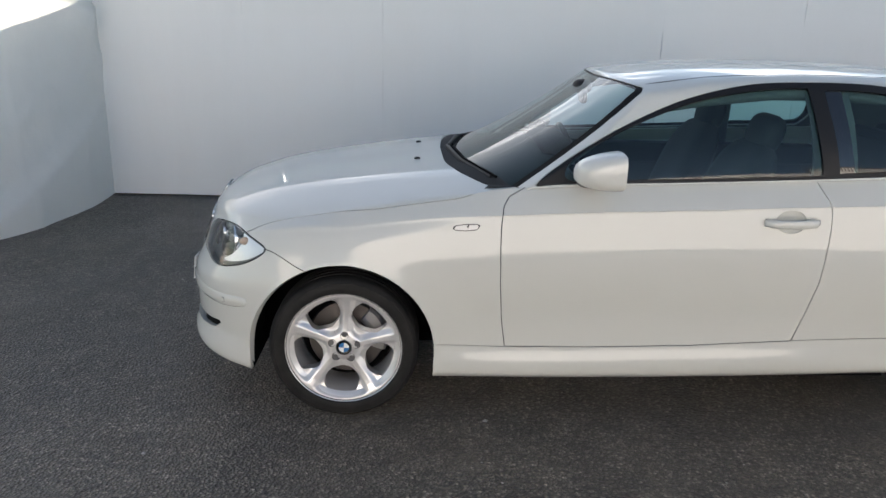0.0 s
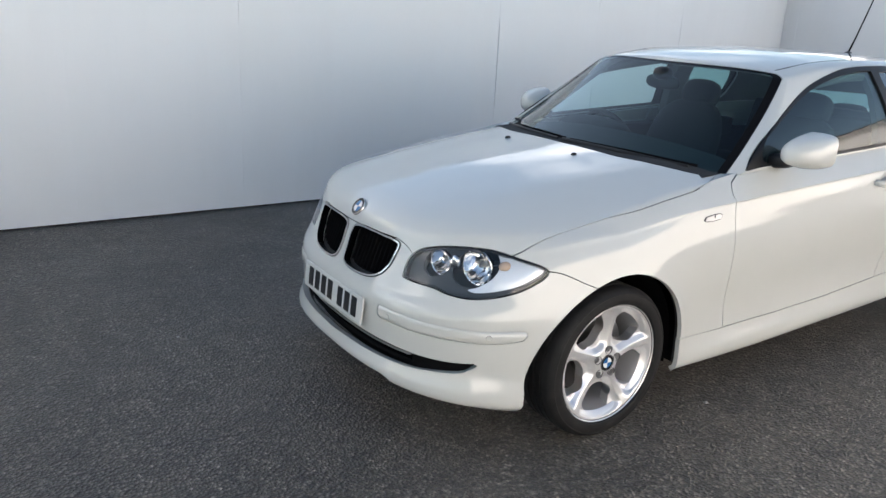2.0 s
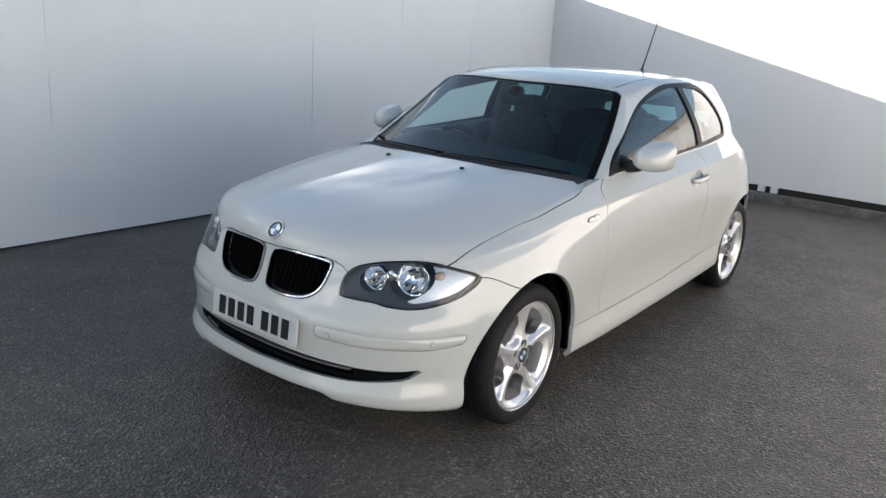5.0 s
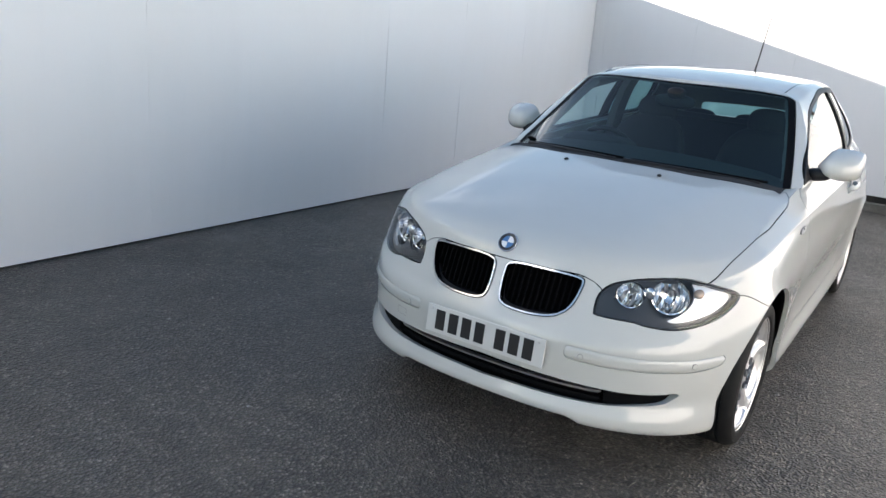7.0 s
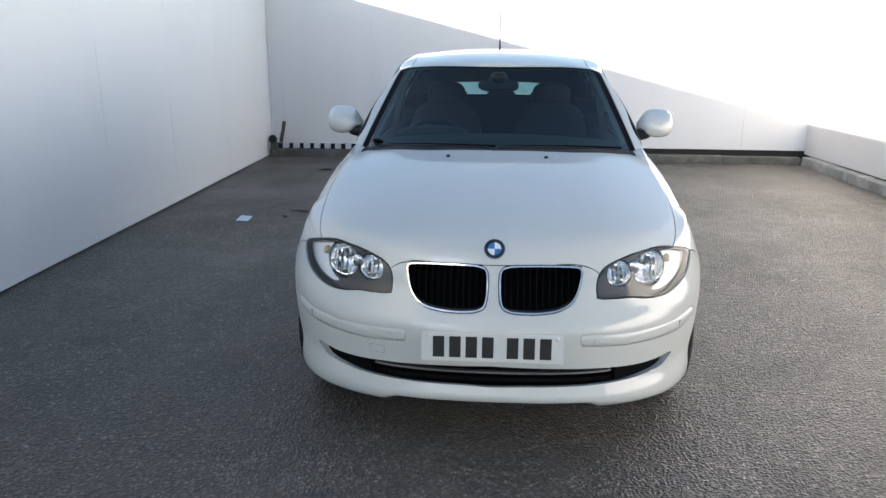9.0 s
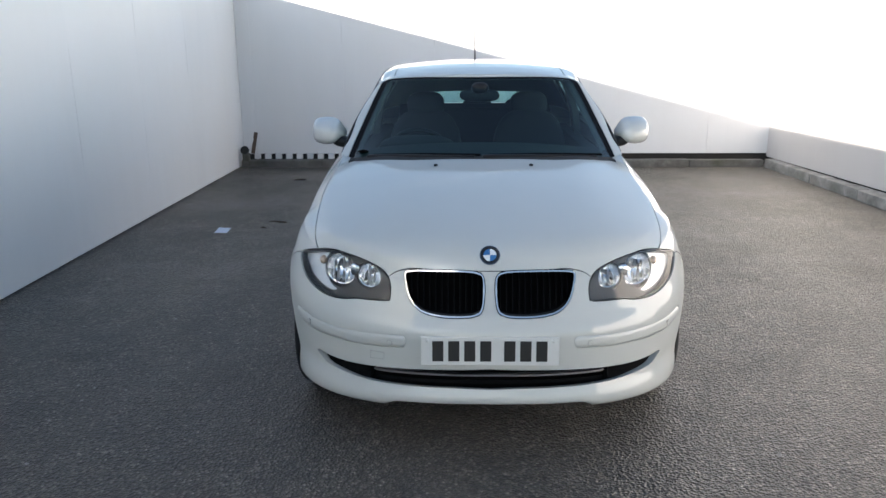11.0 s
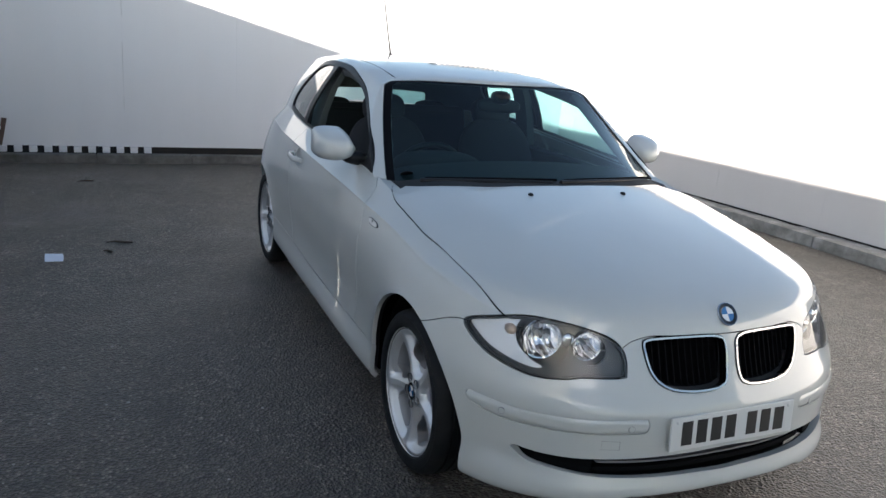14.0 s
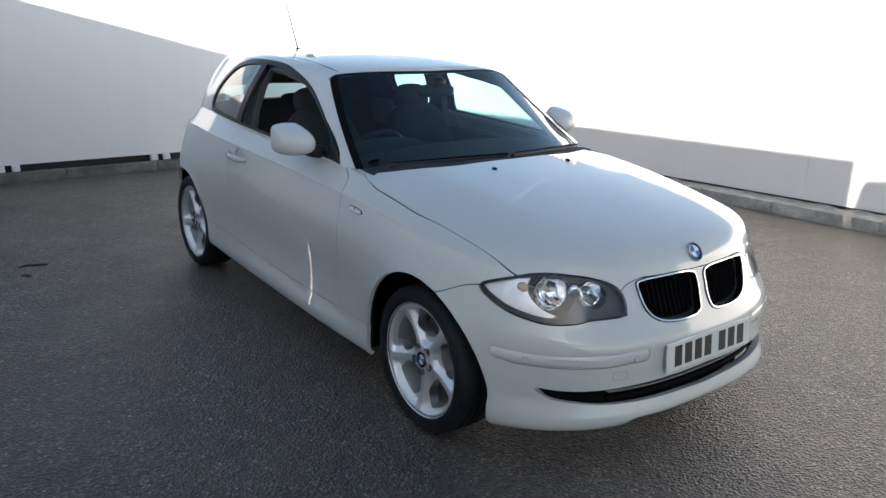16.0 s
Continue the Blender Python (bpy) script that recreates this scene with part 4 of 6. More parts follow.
def make_litter():
    bm = bmesh.new()
    vs = [bm.verts.new(p) for p in ((0, 0, 0.002), (0.155, 0.008, 0.006), (0.152, 0.112, 0.012), (0.076, 0.110, 0.004), (-0.004, 0.106, 0.005), (0.072, 0.0, 0.009))]
    bm.faces.new((vs[0], vs[5], vs[3], vs[4]))
    bm.faces.new((vs[5], vs[1], vs[2], vs[3]))
    ob = mesh_ob("paper", bm, PAPER)
    ob.matrix_world = pose(2.80, 2.080, 0.003, 0, 0, 0)
    s = ob.modifiers.new("thickness", "SOLIDIFY")
    s.thickness = 0.001
    tagged(ob, "folded pale blue sheet of paper lying on the asphalt", "paper")
    twig = material("dry_twig", (0.06, 0.045, 0.03), 0.9)
    for x, y, a, l in ((3.18, 1.655, 75, 0.17), (5.305, 1.895, 95, 0.14), (2.97, 1.79, 50, 0.06)):
        bm = bmesh.new()
        tube(bm, [(0, 0, 0.006), (l * 0.4, 0.012, 0.010), (l * 0.7, -0.004, 0.008), (l, 0.015, 0.005)], [0.006, 0.008, 0.006, 0.003], 6)
        ob = mesh_ob("twig", bm, twig, smooth=50)
        ob.matrix_world = pose(x, y, 0, 0, 0, a)
        tagged(ob, "small dry brown twig on the asphalt", "twig", "twigs on the asphalt")
    bm = bmesh.new()
    r = random.Random(9)
    for x, y, n in ((2.9, 1.5, 26), (4.5, 1.8, 26), (0.6, 1.9, 18), (-0.4, 1.8, 14), (1.2, -1.9, 12), (3.5, -2.6, 16), (-1.2, -1.8, 10), (0.5873, -0.87, 1), (4.83, 2.37, 1), (4.09, 1.16, 1)):
        for _ in range(n):
            s = r.uniform(0.004, 0.011) if n > 1 else 0.014
            px, py = (x, y) if n == 1 else (x + r.gauss(0, 0.8), min(y + r.gauss(0, 0.5), 2.9))
            ang = r.uniform(0, 3)
            q = [(s, 0, s * 0.3), (0, s, s * 0.3), (-s, 0, s * 0.3), (0, -s, s * 0.3)]
            c = [bm.verts.new(Vector((px, py, 0)) + Matrix.Rotation(ang, 3, "Z") @ Vector(p)) for p in q]
            t, b = bm.verts.new((px, py, s * 0.9)), bm.verts.new((px, py, 0.0))
            for i in range(4):
                bm.faces.new((c[i], c[(i + 1) % 4], t))
                bm.faces.new((c[(i + 1) % 4], c[i], b))
    tagged(mesh_ob("grit", bm, material("pale_grit", (0.38, 0.37, 0.35), 0.9)), "scattered pale grit and crumbs on the asphalt", "grit", kind="stuff")


make_litter()

# ---- the car's panels ----
car = new("car")
tagged(car, "white three-door hatchback with five-spoke alloy wheels, parked on asphalt", "car")
CENTRE = np.array([1.3, 0.0, 0.75])
lb_grid = lower_body()
cb_grid = cabin()
LB, HOOD, CAB, ROOFS = align([sheet(lb_grid), sheet(hood_grid(lb_grid)), sheet(cb_grid), sheet(roof_grid(cb_grid))], CENTRE)
GAP = 0.0038


def angle(A):
    return np.degrees(np.arctan2(np.abs(A[:, 1]), -(A[:, 0] - 0.35)))


def front_xy(A):
    """Along the wrap of the front in metres, and height."""
    return np.stack([angle(A) * 0.0165, A[:, 2]], 1)


def wrap(pts):
    return [(a * 0.0165, z) for a, z in pts]


LAMP = rounded(wrap([(50.2, 0.709), (46.2, 0.648), (41.1, 0.613), (36.0, 0.595), (31.0, 0.598), (28.5, 0.607), (24.4, 0.610), (21.2, 0.614), (20.8, 0.622), (20.9, 0.660), (21.6, 0.694), (23.3, 0.722), (26.0, 0.740), (30.4, 0.756), (37.8, 0.764), (44.0, 0.746)]), 4)
INTAKE = rounded(wrap([(38.8, 0.366), (34.5, 0.358), (30.0, 0.354), (25.0, 0.355), (13.6, 0.363), (6.0, 0.367), (-6.0, 0.367), (-6.0, 0.291), (6.0, 0.291), (13.6, 0.292), (24.0, 0.296), (30.5, 0.308), (35.2, 0.320), (37.0, 0.336)]), 3)
STRIP = wrap([(17.1, 0.497), (24.7, 0.490), (32, 0.488), (39.3, 0.492), (43.5, 0.500), (46.8, 0.504), (47.3, 0.495), (46.8, 0.470), (43.5, 0.455), (39.7, 0.446), (32, 0.442), (24.8, 0.442), (17.2, 0.449), (16.7, 0.456), (16.6, 0.490)])
KIDNEY = rounded([(0.322, 0.712), (0.300, 0.728), (0.213, 0.7335), (0.085, 0.7335), (0.034, 0.724), (0.022, 0.690), (0.026, 0.612), (0.046, 0.580), (0.108, 0.571), (0.194, 0.573), (0.262, 0.589), (0.304, 0.632)], 5)
DLO = rounded([(0.755, 0.984), (0.885, 1.083), (1.04, 1.176), (1.20, 1.252), (1.37, 1.319), (1.55, 1.364), (1.72, 1.384), (2.0, 1.388), (2.2, 1.373), (2.385, 1.331), (2.492, 1.246), (2.512, 1.14), (2.475, 1.078), (2.42, 1.056), (2.1, 1.043), (1.85, 1.032), (1.4, 1.012), (1.05, 0.998), (0.84, 0.989)], 4)
DOOR = [(0.654, 0.332), (0.637, 0.45), (0.625, 0.607), (0.620, 0.75), (0.621, 0.841), (0.629, 0.905), (0.652, 0.94), (0.722, 0.975), (0.70, 1.2), (1.87, 1.2), (1.866, 1.022), (1.880, 0.99), (1.898, 0.958), (1.908, 0.90), (1.908, 0.84), (1.89, 0.633), (1.86, 0.49), (1.824, 0.376), (1.4, 0.349), (1.0, 0.335)]
HOOD_LINE = curve([-0.72, -0.58, -0.478, -0.355, -0.2, 0.0, 0.16, 0.43, 0.52, 0.60, 0.64, 0.70], [0.50, 0.592, 0.653, 0.714, 0.735, 0.751, 0.762, 0.760, 0.748, 0.722, 0.700, 0.60])
HOOD_EDGE = lambda x: np.where(x < -0.484, 0.92, HOOD_LINE(x))
HOOD_BACK = curve([0, 0.3, 0.5, 0.62, 0.70, 0.8], [0.392, 0.405, 0.455, 0.53, 0.605, 0.70])
SEAM = curve([0, 10, 16, 20, 22.5, 25, 35, 50.2, 59, 80], [0.7365, 0.7365, 0.738, 0.722, 0.692, 0.680, 0.69, 0.708, 0.655, 0.50])


def arch(A):
    """Positive in the wheel openings."""
    x, z = A[:, 0], A[:, 2]
    out = np.full(len(A), -1.0)
    for cx, r in ((-0.002, 0.370), (2.660, 0.368)):
        ahead = np.where(x < cx, 0.018 * ease((0.60 - z) / 0.36), 0.0)
        round_top = r + ahead - np.hypot(x - cx, z - 0.305)
        below = np.where(z < 0.305, r + ahead - 0.002 - np.abs(x - cx), -1.0)
        out = np.maximum(out, np.maximum(round_top, below))
    return out


def both(name, s, mat, label="", rim=0.012, under=None):
    """A panel on each side."""
    return [sheet_ob(name, flip(s), mat, under[0] if under else car, label, rim), sheet_ob(name, s, mat, under[1] if under else car, label, rim)]


def xz(A):
    return A[:, [0, 2]]


# wheel openings, lamp, grille and intake holes
rest = carve(LB, lambda A: -arch(A))[0]
lamp_sheet, rest = carve(rest, lambda A: inside(front_xy(A), LAMP), 0.004)
kid_out, rest = carve(rest, lambda A: np.where(A[:, 0] < 0, inside(A[:, 1:3], KIDNEY) + 0.0052, -1.0))
intake_cut, rest = carve(rest, lambda A: np.where(A[:, 0] < 0, inside(front_xy(A), INTAKE), -1.0))
bumper, rest = carve(rest, lambda A: np.where(A[:, 0] < 0.02, np.minimum(np.minimum(SEAM(angle(A)) - A[:, 2], 0.3), np.where(angle(A) < 24, (0.9915 - A[:, 7]) * 0.40, 0.3)), -0.3), GAP)
top_front, rest = carve(rest, lambda A: np.where(A[:, 0] < 0.62, (HOOD_EDGE(A[:, 0]) - np.abs(A[:, 1])), -1.0), GAP)
door, rest = carve(rest, lambda A: inside(xz(A), DOOR), GAP)
SILL = curve([0.2, 0.365, 0.655, 1.2, 1.82, 2.4], [0.345, 0.339, 0.331, 0.343, 0.377, 0.405])
sill, rest = carve(rest, lambda A: np.where((A[:, 0] > 0.2) & (A[:, 0] < 2.4), SILL(A[:, 0]) - A[:, 2], -1.0), 0.003)
wing, quarter = carve(rest, lambda A: 1.2 - A[:, 0])
rear_bumper, quarter = carve(quarter, lambda A: np.where(A[:, 0] > 2.9, 0.60 - A[:, 2], -1.0), GAP)

hood_top, rest = carve(HOOD, lambda A: np.minimum(HOOD_EDGE(A[:, 0]) - np.abs(A[:, 1]), HOOD_BACK(np.abs(A[:, 1])) - A[:, 0]), GAP)
cowl, wing_top = carve(rest, lambda A: np.minimum(0.692 - np.abs(A[:, 1]), A[:, 0] - HOOD_BACK(np.abs(A[:, 1]))))

bumper = carve(bumper, lambda A: np.where(A[:, 0] < 0, -inside(front_xy(A), STRIP) - 0.0018, 1.0))[0]
bumper_ob = sheet_ob("front_bumper", join(bumper, flip(bumper)), PAINT, car, "white painted front bumper with a wide lower intake", 0.03)
hood_all = join(top_front, hood_top)
hood_ob = sheet_ob("hood", join(hood_all, flip(hood_all)), PAINT, car, "glossy white hood with a sky reflection", 0.012)
wings = both("front_wing", join(wing, wing_top), PAINT, rim=0.018)
def cup_radius(A):
    """1 on the rim of the hollow behind the door handle."""
    return np.hypot((A[:, 0] - 1.748) / 0.062, (A[:, 2] - 0.875) / 0.046)


door = carve(door, lambda A: cup_radius(A) - 1.0)[0]
doors = both("door", door, PAINT, rim=0.014)
both("sill", sill, PAINT, rim=0.02)
quarters = both("rear_quarter", quarter, PAINT, rim=0.018)
sheet_ob("rear_bumper", join(rear_bumper, flip(rear_bumper)), PAINT, car, rim=0.02)
sheet_ob("cowl", join(cowl, flip(cowl)), DASH, car, "black plastic cowl below the windscreen", 0.01)
inner = push(carve(LB, lambda A: np.where(A[:, 0] > 0.3, 0.872 - A[:, 2], 1.0))[0], -0.035)
inner = carve(inner, lambda A: -arch(A) - 0.004)[0]
inner = carve(inner, lambda A: inside(front_xy(A), LAMP) * -1 - 0.02)[0]
inner = carve(inner, lambda A: np.where(A[:, 0] < 0, -inside(A[:, 1:3], KIDNEY), 1.0))[0]
inner = carve(inner, lambda A: np.where(A[:, 0] < 0, -inside(front_xy(A), INTAKE) - 0.008, 1.0))[0]
sheet_ob("inner_shell", join(inner, flip(inner)), GAPBLACK, car)
inner_hood = push(HOOD, -0.03)
sheet_ob("under_hood", join(inner_hood, flip(inner_hood)), GAPBLACK, car)

# cabin: screen, side windows, pillars, roof
SCREEN_SIDE = curve([0.9, 0.95, 1.05, 1.15, 1.25, 1.32, 1.40], [0.744, 0.724, 0.689, 0.651, 0.611, 0.580, 0.54])


def screen_field(A):
    side = SCREEN_SIDE(A[:, 2]) - np.abs(A[:, 1])
    ahead = (43 / 205 - A[:, 6]) * 2.5
    return np.minimum(np.minimum(side, (0.975 - A[:, 7]) * 0.5), ahead)


screen, cab_rest = carve(CAB, screen_field, 0.003)
frit, screen = carve(screen, lambda A: 0.032 - screen_field(A))
screen = even_screen(screen)
dlo, cab_rest = carve(cab_rest, lambda A: inside(xz(A), DLO), 0.003)
tail, cab_rest = carve(cab_rest, lambda A: np.where(A[:, 0] > 3.0, np.minimum(0.43 - np.abs(A[:, 1]), np.minimum(A[:, 2] - 1.055, 1.148 - A[:, 2])), -1.0))
shell = join(cab_rest, ROOFS)
sheet_ob("cabin_shell", join(shell, flip(shell)), PAINT, car, "white roof and pillars", 0.015)
liner = push(shell, -0.022)
sheet_ob("headliner", join(liner, flip(liner)), LINER, car, "grey roof lining")
ws = sheet_ob("windscreen", join(screen, flip(screen)), SCREENGLASS, car, "clear windscreen with a dark border")
sheet_ob("screen_border", join(push(frit, -0.001), flip(push(frit, -0.001))), FRIT, ws, "black printed border", 0.006)
edge = CAB[0][(np.abs(CAB[0][:, 1] - SCREEN_SIDE(CAB[0][:, 2]) + 0.004) < 0.010) & (CAB[0][:, 6] < 0.25)]
for sign in (-1, 1):
    line = []
    for z in np.linspace(0.97, 1.33, 10):
        near = edge[np.argsort(np.abs(edge[:, 2] - z))[:4]].mean(0)
        line.append((near[0] + 0.046, sign * (near[1] - 0.030), near[2] - 0.012))
    bm = bmesh.new()
    tube(bm, line, 0.024, 10)
    part("pillar_trim", bm, PILLARTRIM, car, "dark inner pillar trim", 60)
for sign in (-1, 1):
    line = []
    for x in np.linspace(1.22, 2.25, 14):
        y = 0.505 - 0.06 * max(0.0, x - 2.0)
        d = np.hypot(ROOFS[0][:, 0] - x, ROOFS[0][:, 1] - y)
        near = np.argsort(d)[:3]
        line.append((x, sign * y, float(np.average(ROOFS[0][near, 2], weights=1 / (d[near] + 1e-4))) - 0.001))
    bm = bmesh.new()
    tube(bm, line, 0.0026, 6)
    part("roof_moulding", bm, GAPBLACK, car, "thin dark roof moulding")
sheet_ob("rear_window", join(tail, flip(tail)), GLASS, car)
GLASS_DOOR = rounded([(0.880, 1.006), (0.896, 1.080), (1.030, 1.158), (1.195, 1.235), (1.370, 1.299), (1.55, 1.341), (1.72, 1.362), (1.835, 1.365), (1.848, 1.354), (1.870, 1.18), (1.884, 1.058), (1.872, 1.046), (1.7, 1.037), (1.4, 1.024), (1.05, 1.010)], 4)
GLASS_REAR = rounded([(1.950, 1.060), (1.936, 1.18), (1.912, 1.346), (1.925, 1.360), (2.05, 1.359), (2.2, 1.344), (2.360, 1.307), (2.456, 1.226), (2.480, 1.14), (2.458, 1.090), (2.41, 1.076), (2.2, 1.066), (1.97, 1.056)], 4)
glass_a, trim = carve(dlo, lambda A: inside(xz(A), GLASS_DOOR))
glass_b, trim = carve(trim, lambda A: inside(xz(A), GLASS_REAR))
glass_a, glass_b = even(glass_a, 0.022), even(glass_b, 0.022)
# the window on the wall side is wound down
sheet_ob("side_window", flip(push(glass_a, -0.006)), GLASS, doors[0], "tinted door window")
edge_b, glass_b = carve(glass_b, lambda A: 2.012 - 0.10 * (A[:, 2] - 1.06) - A[:, 0])
fixed = both("quarter_window", push(glass_b, -0.004), GLASS, "tinted fixed rear side window", 0)
both("pillar_glass", push(edge_b, -0.004), PILLARGLASS, "glossy black glass over the pillar", 0, fixed)
both("window_trim", push(trim, 0.003), BLACK, "black window surround and pillar", 0.012)

# small front pieces: strips, intake, grilles
strip = carve(LB, lambda A: np.where(A[:, 0] < 0, inside(front_xy(A), STRIP), -1.0))[0]
A = strip[0]
rim_in = inside(front_xy(A), STRIP)
lift = 0.0085 * ease(rim_in / 0.012)
A[:, :3] += A[:, 3:6] * (lift - 0.001)[:, None]
mid = (A[:, 2] - 0.472) / 0.024
A[:, 5] += 0.75 * np.clip(mid, -1, 1) * (1 - ease(rim_in / 0.014))
A[:, 3:6] /= np.linalg.norm(A[:, 3:6], axis=1)[:, None]
strips = both("bumper_strip", strip, PAINT, "white painted bumper moulding standing proud", 0.012, (bumper_ob, bumper_ob))
seat_under = carve(LB, lambda A: np.where(A[:, 0] < 0, inside(front_xy(A), STRIP) + 0.0075, -1.0))[0]
both("strip_seat", push(seat_under, -0.006), PAINT, "", 0, (bumper_ob, bumper_ob))


def on_front(a, z):
    """A place on the front's skin and its outward direction."""
    d = np.hypot((angle(LB[0]) - a) * 0.0165, LB[0][:, 2] - z) + np.where(LB[0][:, 0] < 0, 0, 9)
    near = np.argsort(d)[:6]
    w = 1 / (d[near] + 1e-4) ** 2
    p = Vector(np.average(LB[0][near, :3], axis=0, weights=w))
    n = Vector(np.average(LB[0][near, 3:6], axis=0, weights=w)).normalized()
    return p, n


for sign, side_strip in ((-1, strips[0]), (1, strips[1])):
    for a, z in ((19.6, 0.470), (40.5, 0.472)):
        p, n = on_front(a, z)
        for r, lift, mat, name, label in ((0.0112, 0.0074, STRIPSEAL, "sensor_ring", "grey ring round the sensor"), (0.0102, 0.0080, PAINT, "parking_sensor", "white round parking sensor")):
            bm = bmesh.new()
            prof = [(r, -0.004), (r, 0.0), (r * 0.93, 0.0008), (0.0, 0.0009)]
            revolve(bm, prof, 24, "X")
            face = n.copy()
            bm.transform(Matrix.Translation(p + face * lift) @ face.to_track_quat("X", "Z").to_matrix().to_4x4())
            for v in bm.verts:
                v.co.y *= sign
            bmesh.ops.recalc_face_normals(bm, faces=bm.faces[:])
            part(name, bm, mat, side_strip, label, 40)

# a small square tow-eye cover beside the plate
cover = [on_front(a, z) for a, z in ((21.0, 0.422), (24.0, 0.421), (24.0, 0.392), (21.0, 0.393))]
bm = bmesh.new()
loop = [p + n * 0.0002 for p, n in cover]
tube(bm, loop + loop[:1], 0.0007, 6)
part("tow_cover", bm, STRIPSEAL, bumper_ob, "thin outline of a square tow-eye cover")
back_int = push(carve(LB, lambda A: np.where(A[:, 0] < 0, inside(front_xy(A), INTAKE) + 0.03, -1.0))[0], -0.10)
sheet_ob("intake_backing", join(back_int, flip(back_int)), MATTBLACK, bumper_ob, "black mesh behind the intake")


def band(lo, hi, amin, amax, depth, name, mat, rim, label=""):
    f = lambda A: np.where(A[:, 0] < 0, np.minimum(np.minimum(hi - A[:, 2], A[:, 2] - lo), np.minimum(amax - angle(A), angle(A) - amin) * 0.0165), -1.0)
    s = push(carve(LB, f)[0], depth)
    if amin < 0:
        return sheet_ob(name, join(s, flip(s)), mat, bumper_ob, label, rim)
    return both(name, s, mat, label, rim, (bumper_ob, bumper_ob))


band(0.327, 0.336, -1, 24.5, -0.030, "intake_bar", DULLSILVER, 0.02, "thin silvery bar across the intake")
band(0.300, 0.312, -1, 24.5, -0.040, "intake_blade", MATTBLACK, 0.03)
band(0.345, 0.358, -1, 24.5, -0.040, "intake_blade", MATTBLACK, 0.03)
band(0.298, 0.360, 24.8, 37.0, -0.026, "fog_blank", MATTBLACK, 0.03, "black plastic blanking cover")


def kidney(sign):
    ring = carve(LB, lambda A: np.where(A[:, 0] < 0, inside(A[:, 1:3], KIDNEY) + 0.002, -1.0))[0]
    ring = carve(ring, lambda A: 0.0040 - inside(A[:, 1:3], KIDNEY))[0]
    s = push(ring, 0.006)
    g = sheet_ob("grille", s if sign > 0 else flip(s), CHROME, car, "chrome-framed black kidney-shaped grille", 0.03)
    back = carve(LB, lambda A: np.where(A[:, 0] < 0, inside(A[:, 1:3], KIDNEY) + 0.012, -1.0))[0]
    back = push(back, -0.055)
    sheet_ob("backing", back if sign > 0 else flip(back), MATTBLACK, g)
    V = LB[0][LB[0][:, 0] < -0.3]
    for k in range(12):
        y = 0.042 + 0.0235 * k
        zs = [z for z in np.linspace(0.570, 0.735, 34) if inside([(y, z)], KIDNEY)[0] > 0.004]
        if len(zs) < 4:
            continue
        bm = bmesh.new()
        ends = []
        for z in (zs[0], 0.5 * (zs[0] + zs[-1]), zs[-1]):
            d = np.hypot(V[:, 1] - y, V[:, 2] - z)
            near = np.argsort(d)[:4]
            x = float(np.average(V[near, 0], weights=1 / (d[near] + 1e-4))) + 0.028
            ends.append([bm.verts.new((x + dx, sign * (y + dy), z)) for dx, dy in ((0, -0.002), (0, 0.002), (0.03, 0.003), (0.03, -0.003))])
        for p, q in zip(ends, ends[1:]):
            for c in range(4):
                bm.faces.new((p[c], p[(c + 1) % 4], q[(c + 1) % 4], q[c]))
        bm.faces.new(ends[0])
        bm.faces.new(ends[-1])
        bmesh.ops.recalc_face_normals(bm, faces=bm.faces[:])
        part("slat", bm, MATTBLACK, g)


kidney(1)
kidney(-1)


def mirror_bm(bm, sign):
    if sign < 0:
        for v in bm.verts:
            v.co.y = -v.co.y
        bmesh.ops.reverse_faces(bm, faces=bm.faces[:])


def bowl(parent, c, r, turn, sign, name, label):
    bm = bmesh.new()
    prof = [(r * 1.10, -0.006), (r * 1.08, -0.010), (r * 1.01, -0.008), (r, 0.0), (r * 0.93, 0.016), (r * 0.78, 0.032), (r * 0.5, 0.045), (r * 0.22, 0.050), (0.0, 0.051)]
    revolve(bm, prof, 40, "X")
    m = Matrix.Translation(c) @ Matrix.Rotation(radians(turn), 4, "Z")
    bm.transform(m)
    mirror_bm(bm, sign)
    b = part(name, bm, REFLECTOR, parent, label, 35)
    bm = bmesh.new()
    tube(bm, [(0.045, 0, 0), (0.020, 0, 0), (0.010, 0, 0)], [r * 0.16, r * 0.16, r * 0.10], 12)
    bm.transform(m)
    mirror_bm(bm, sign)
    part("bulb_shield", bm, SATIN, b, smooth=40)


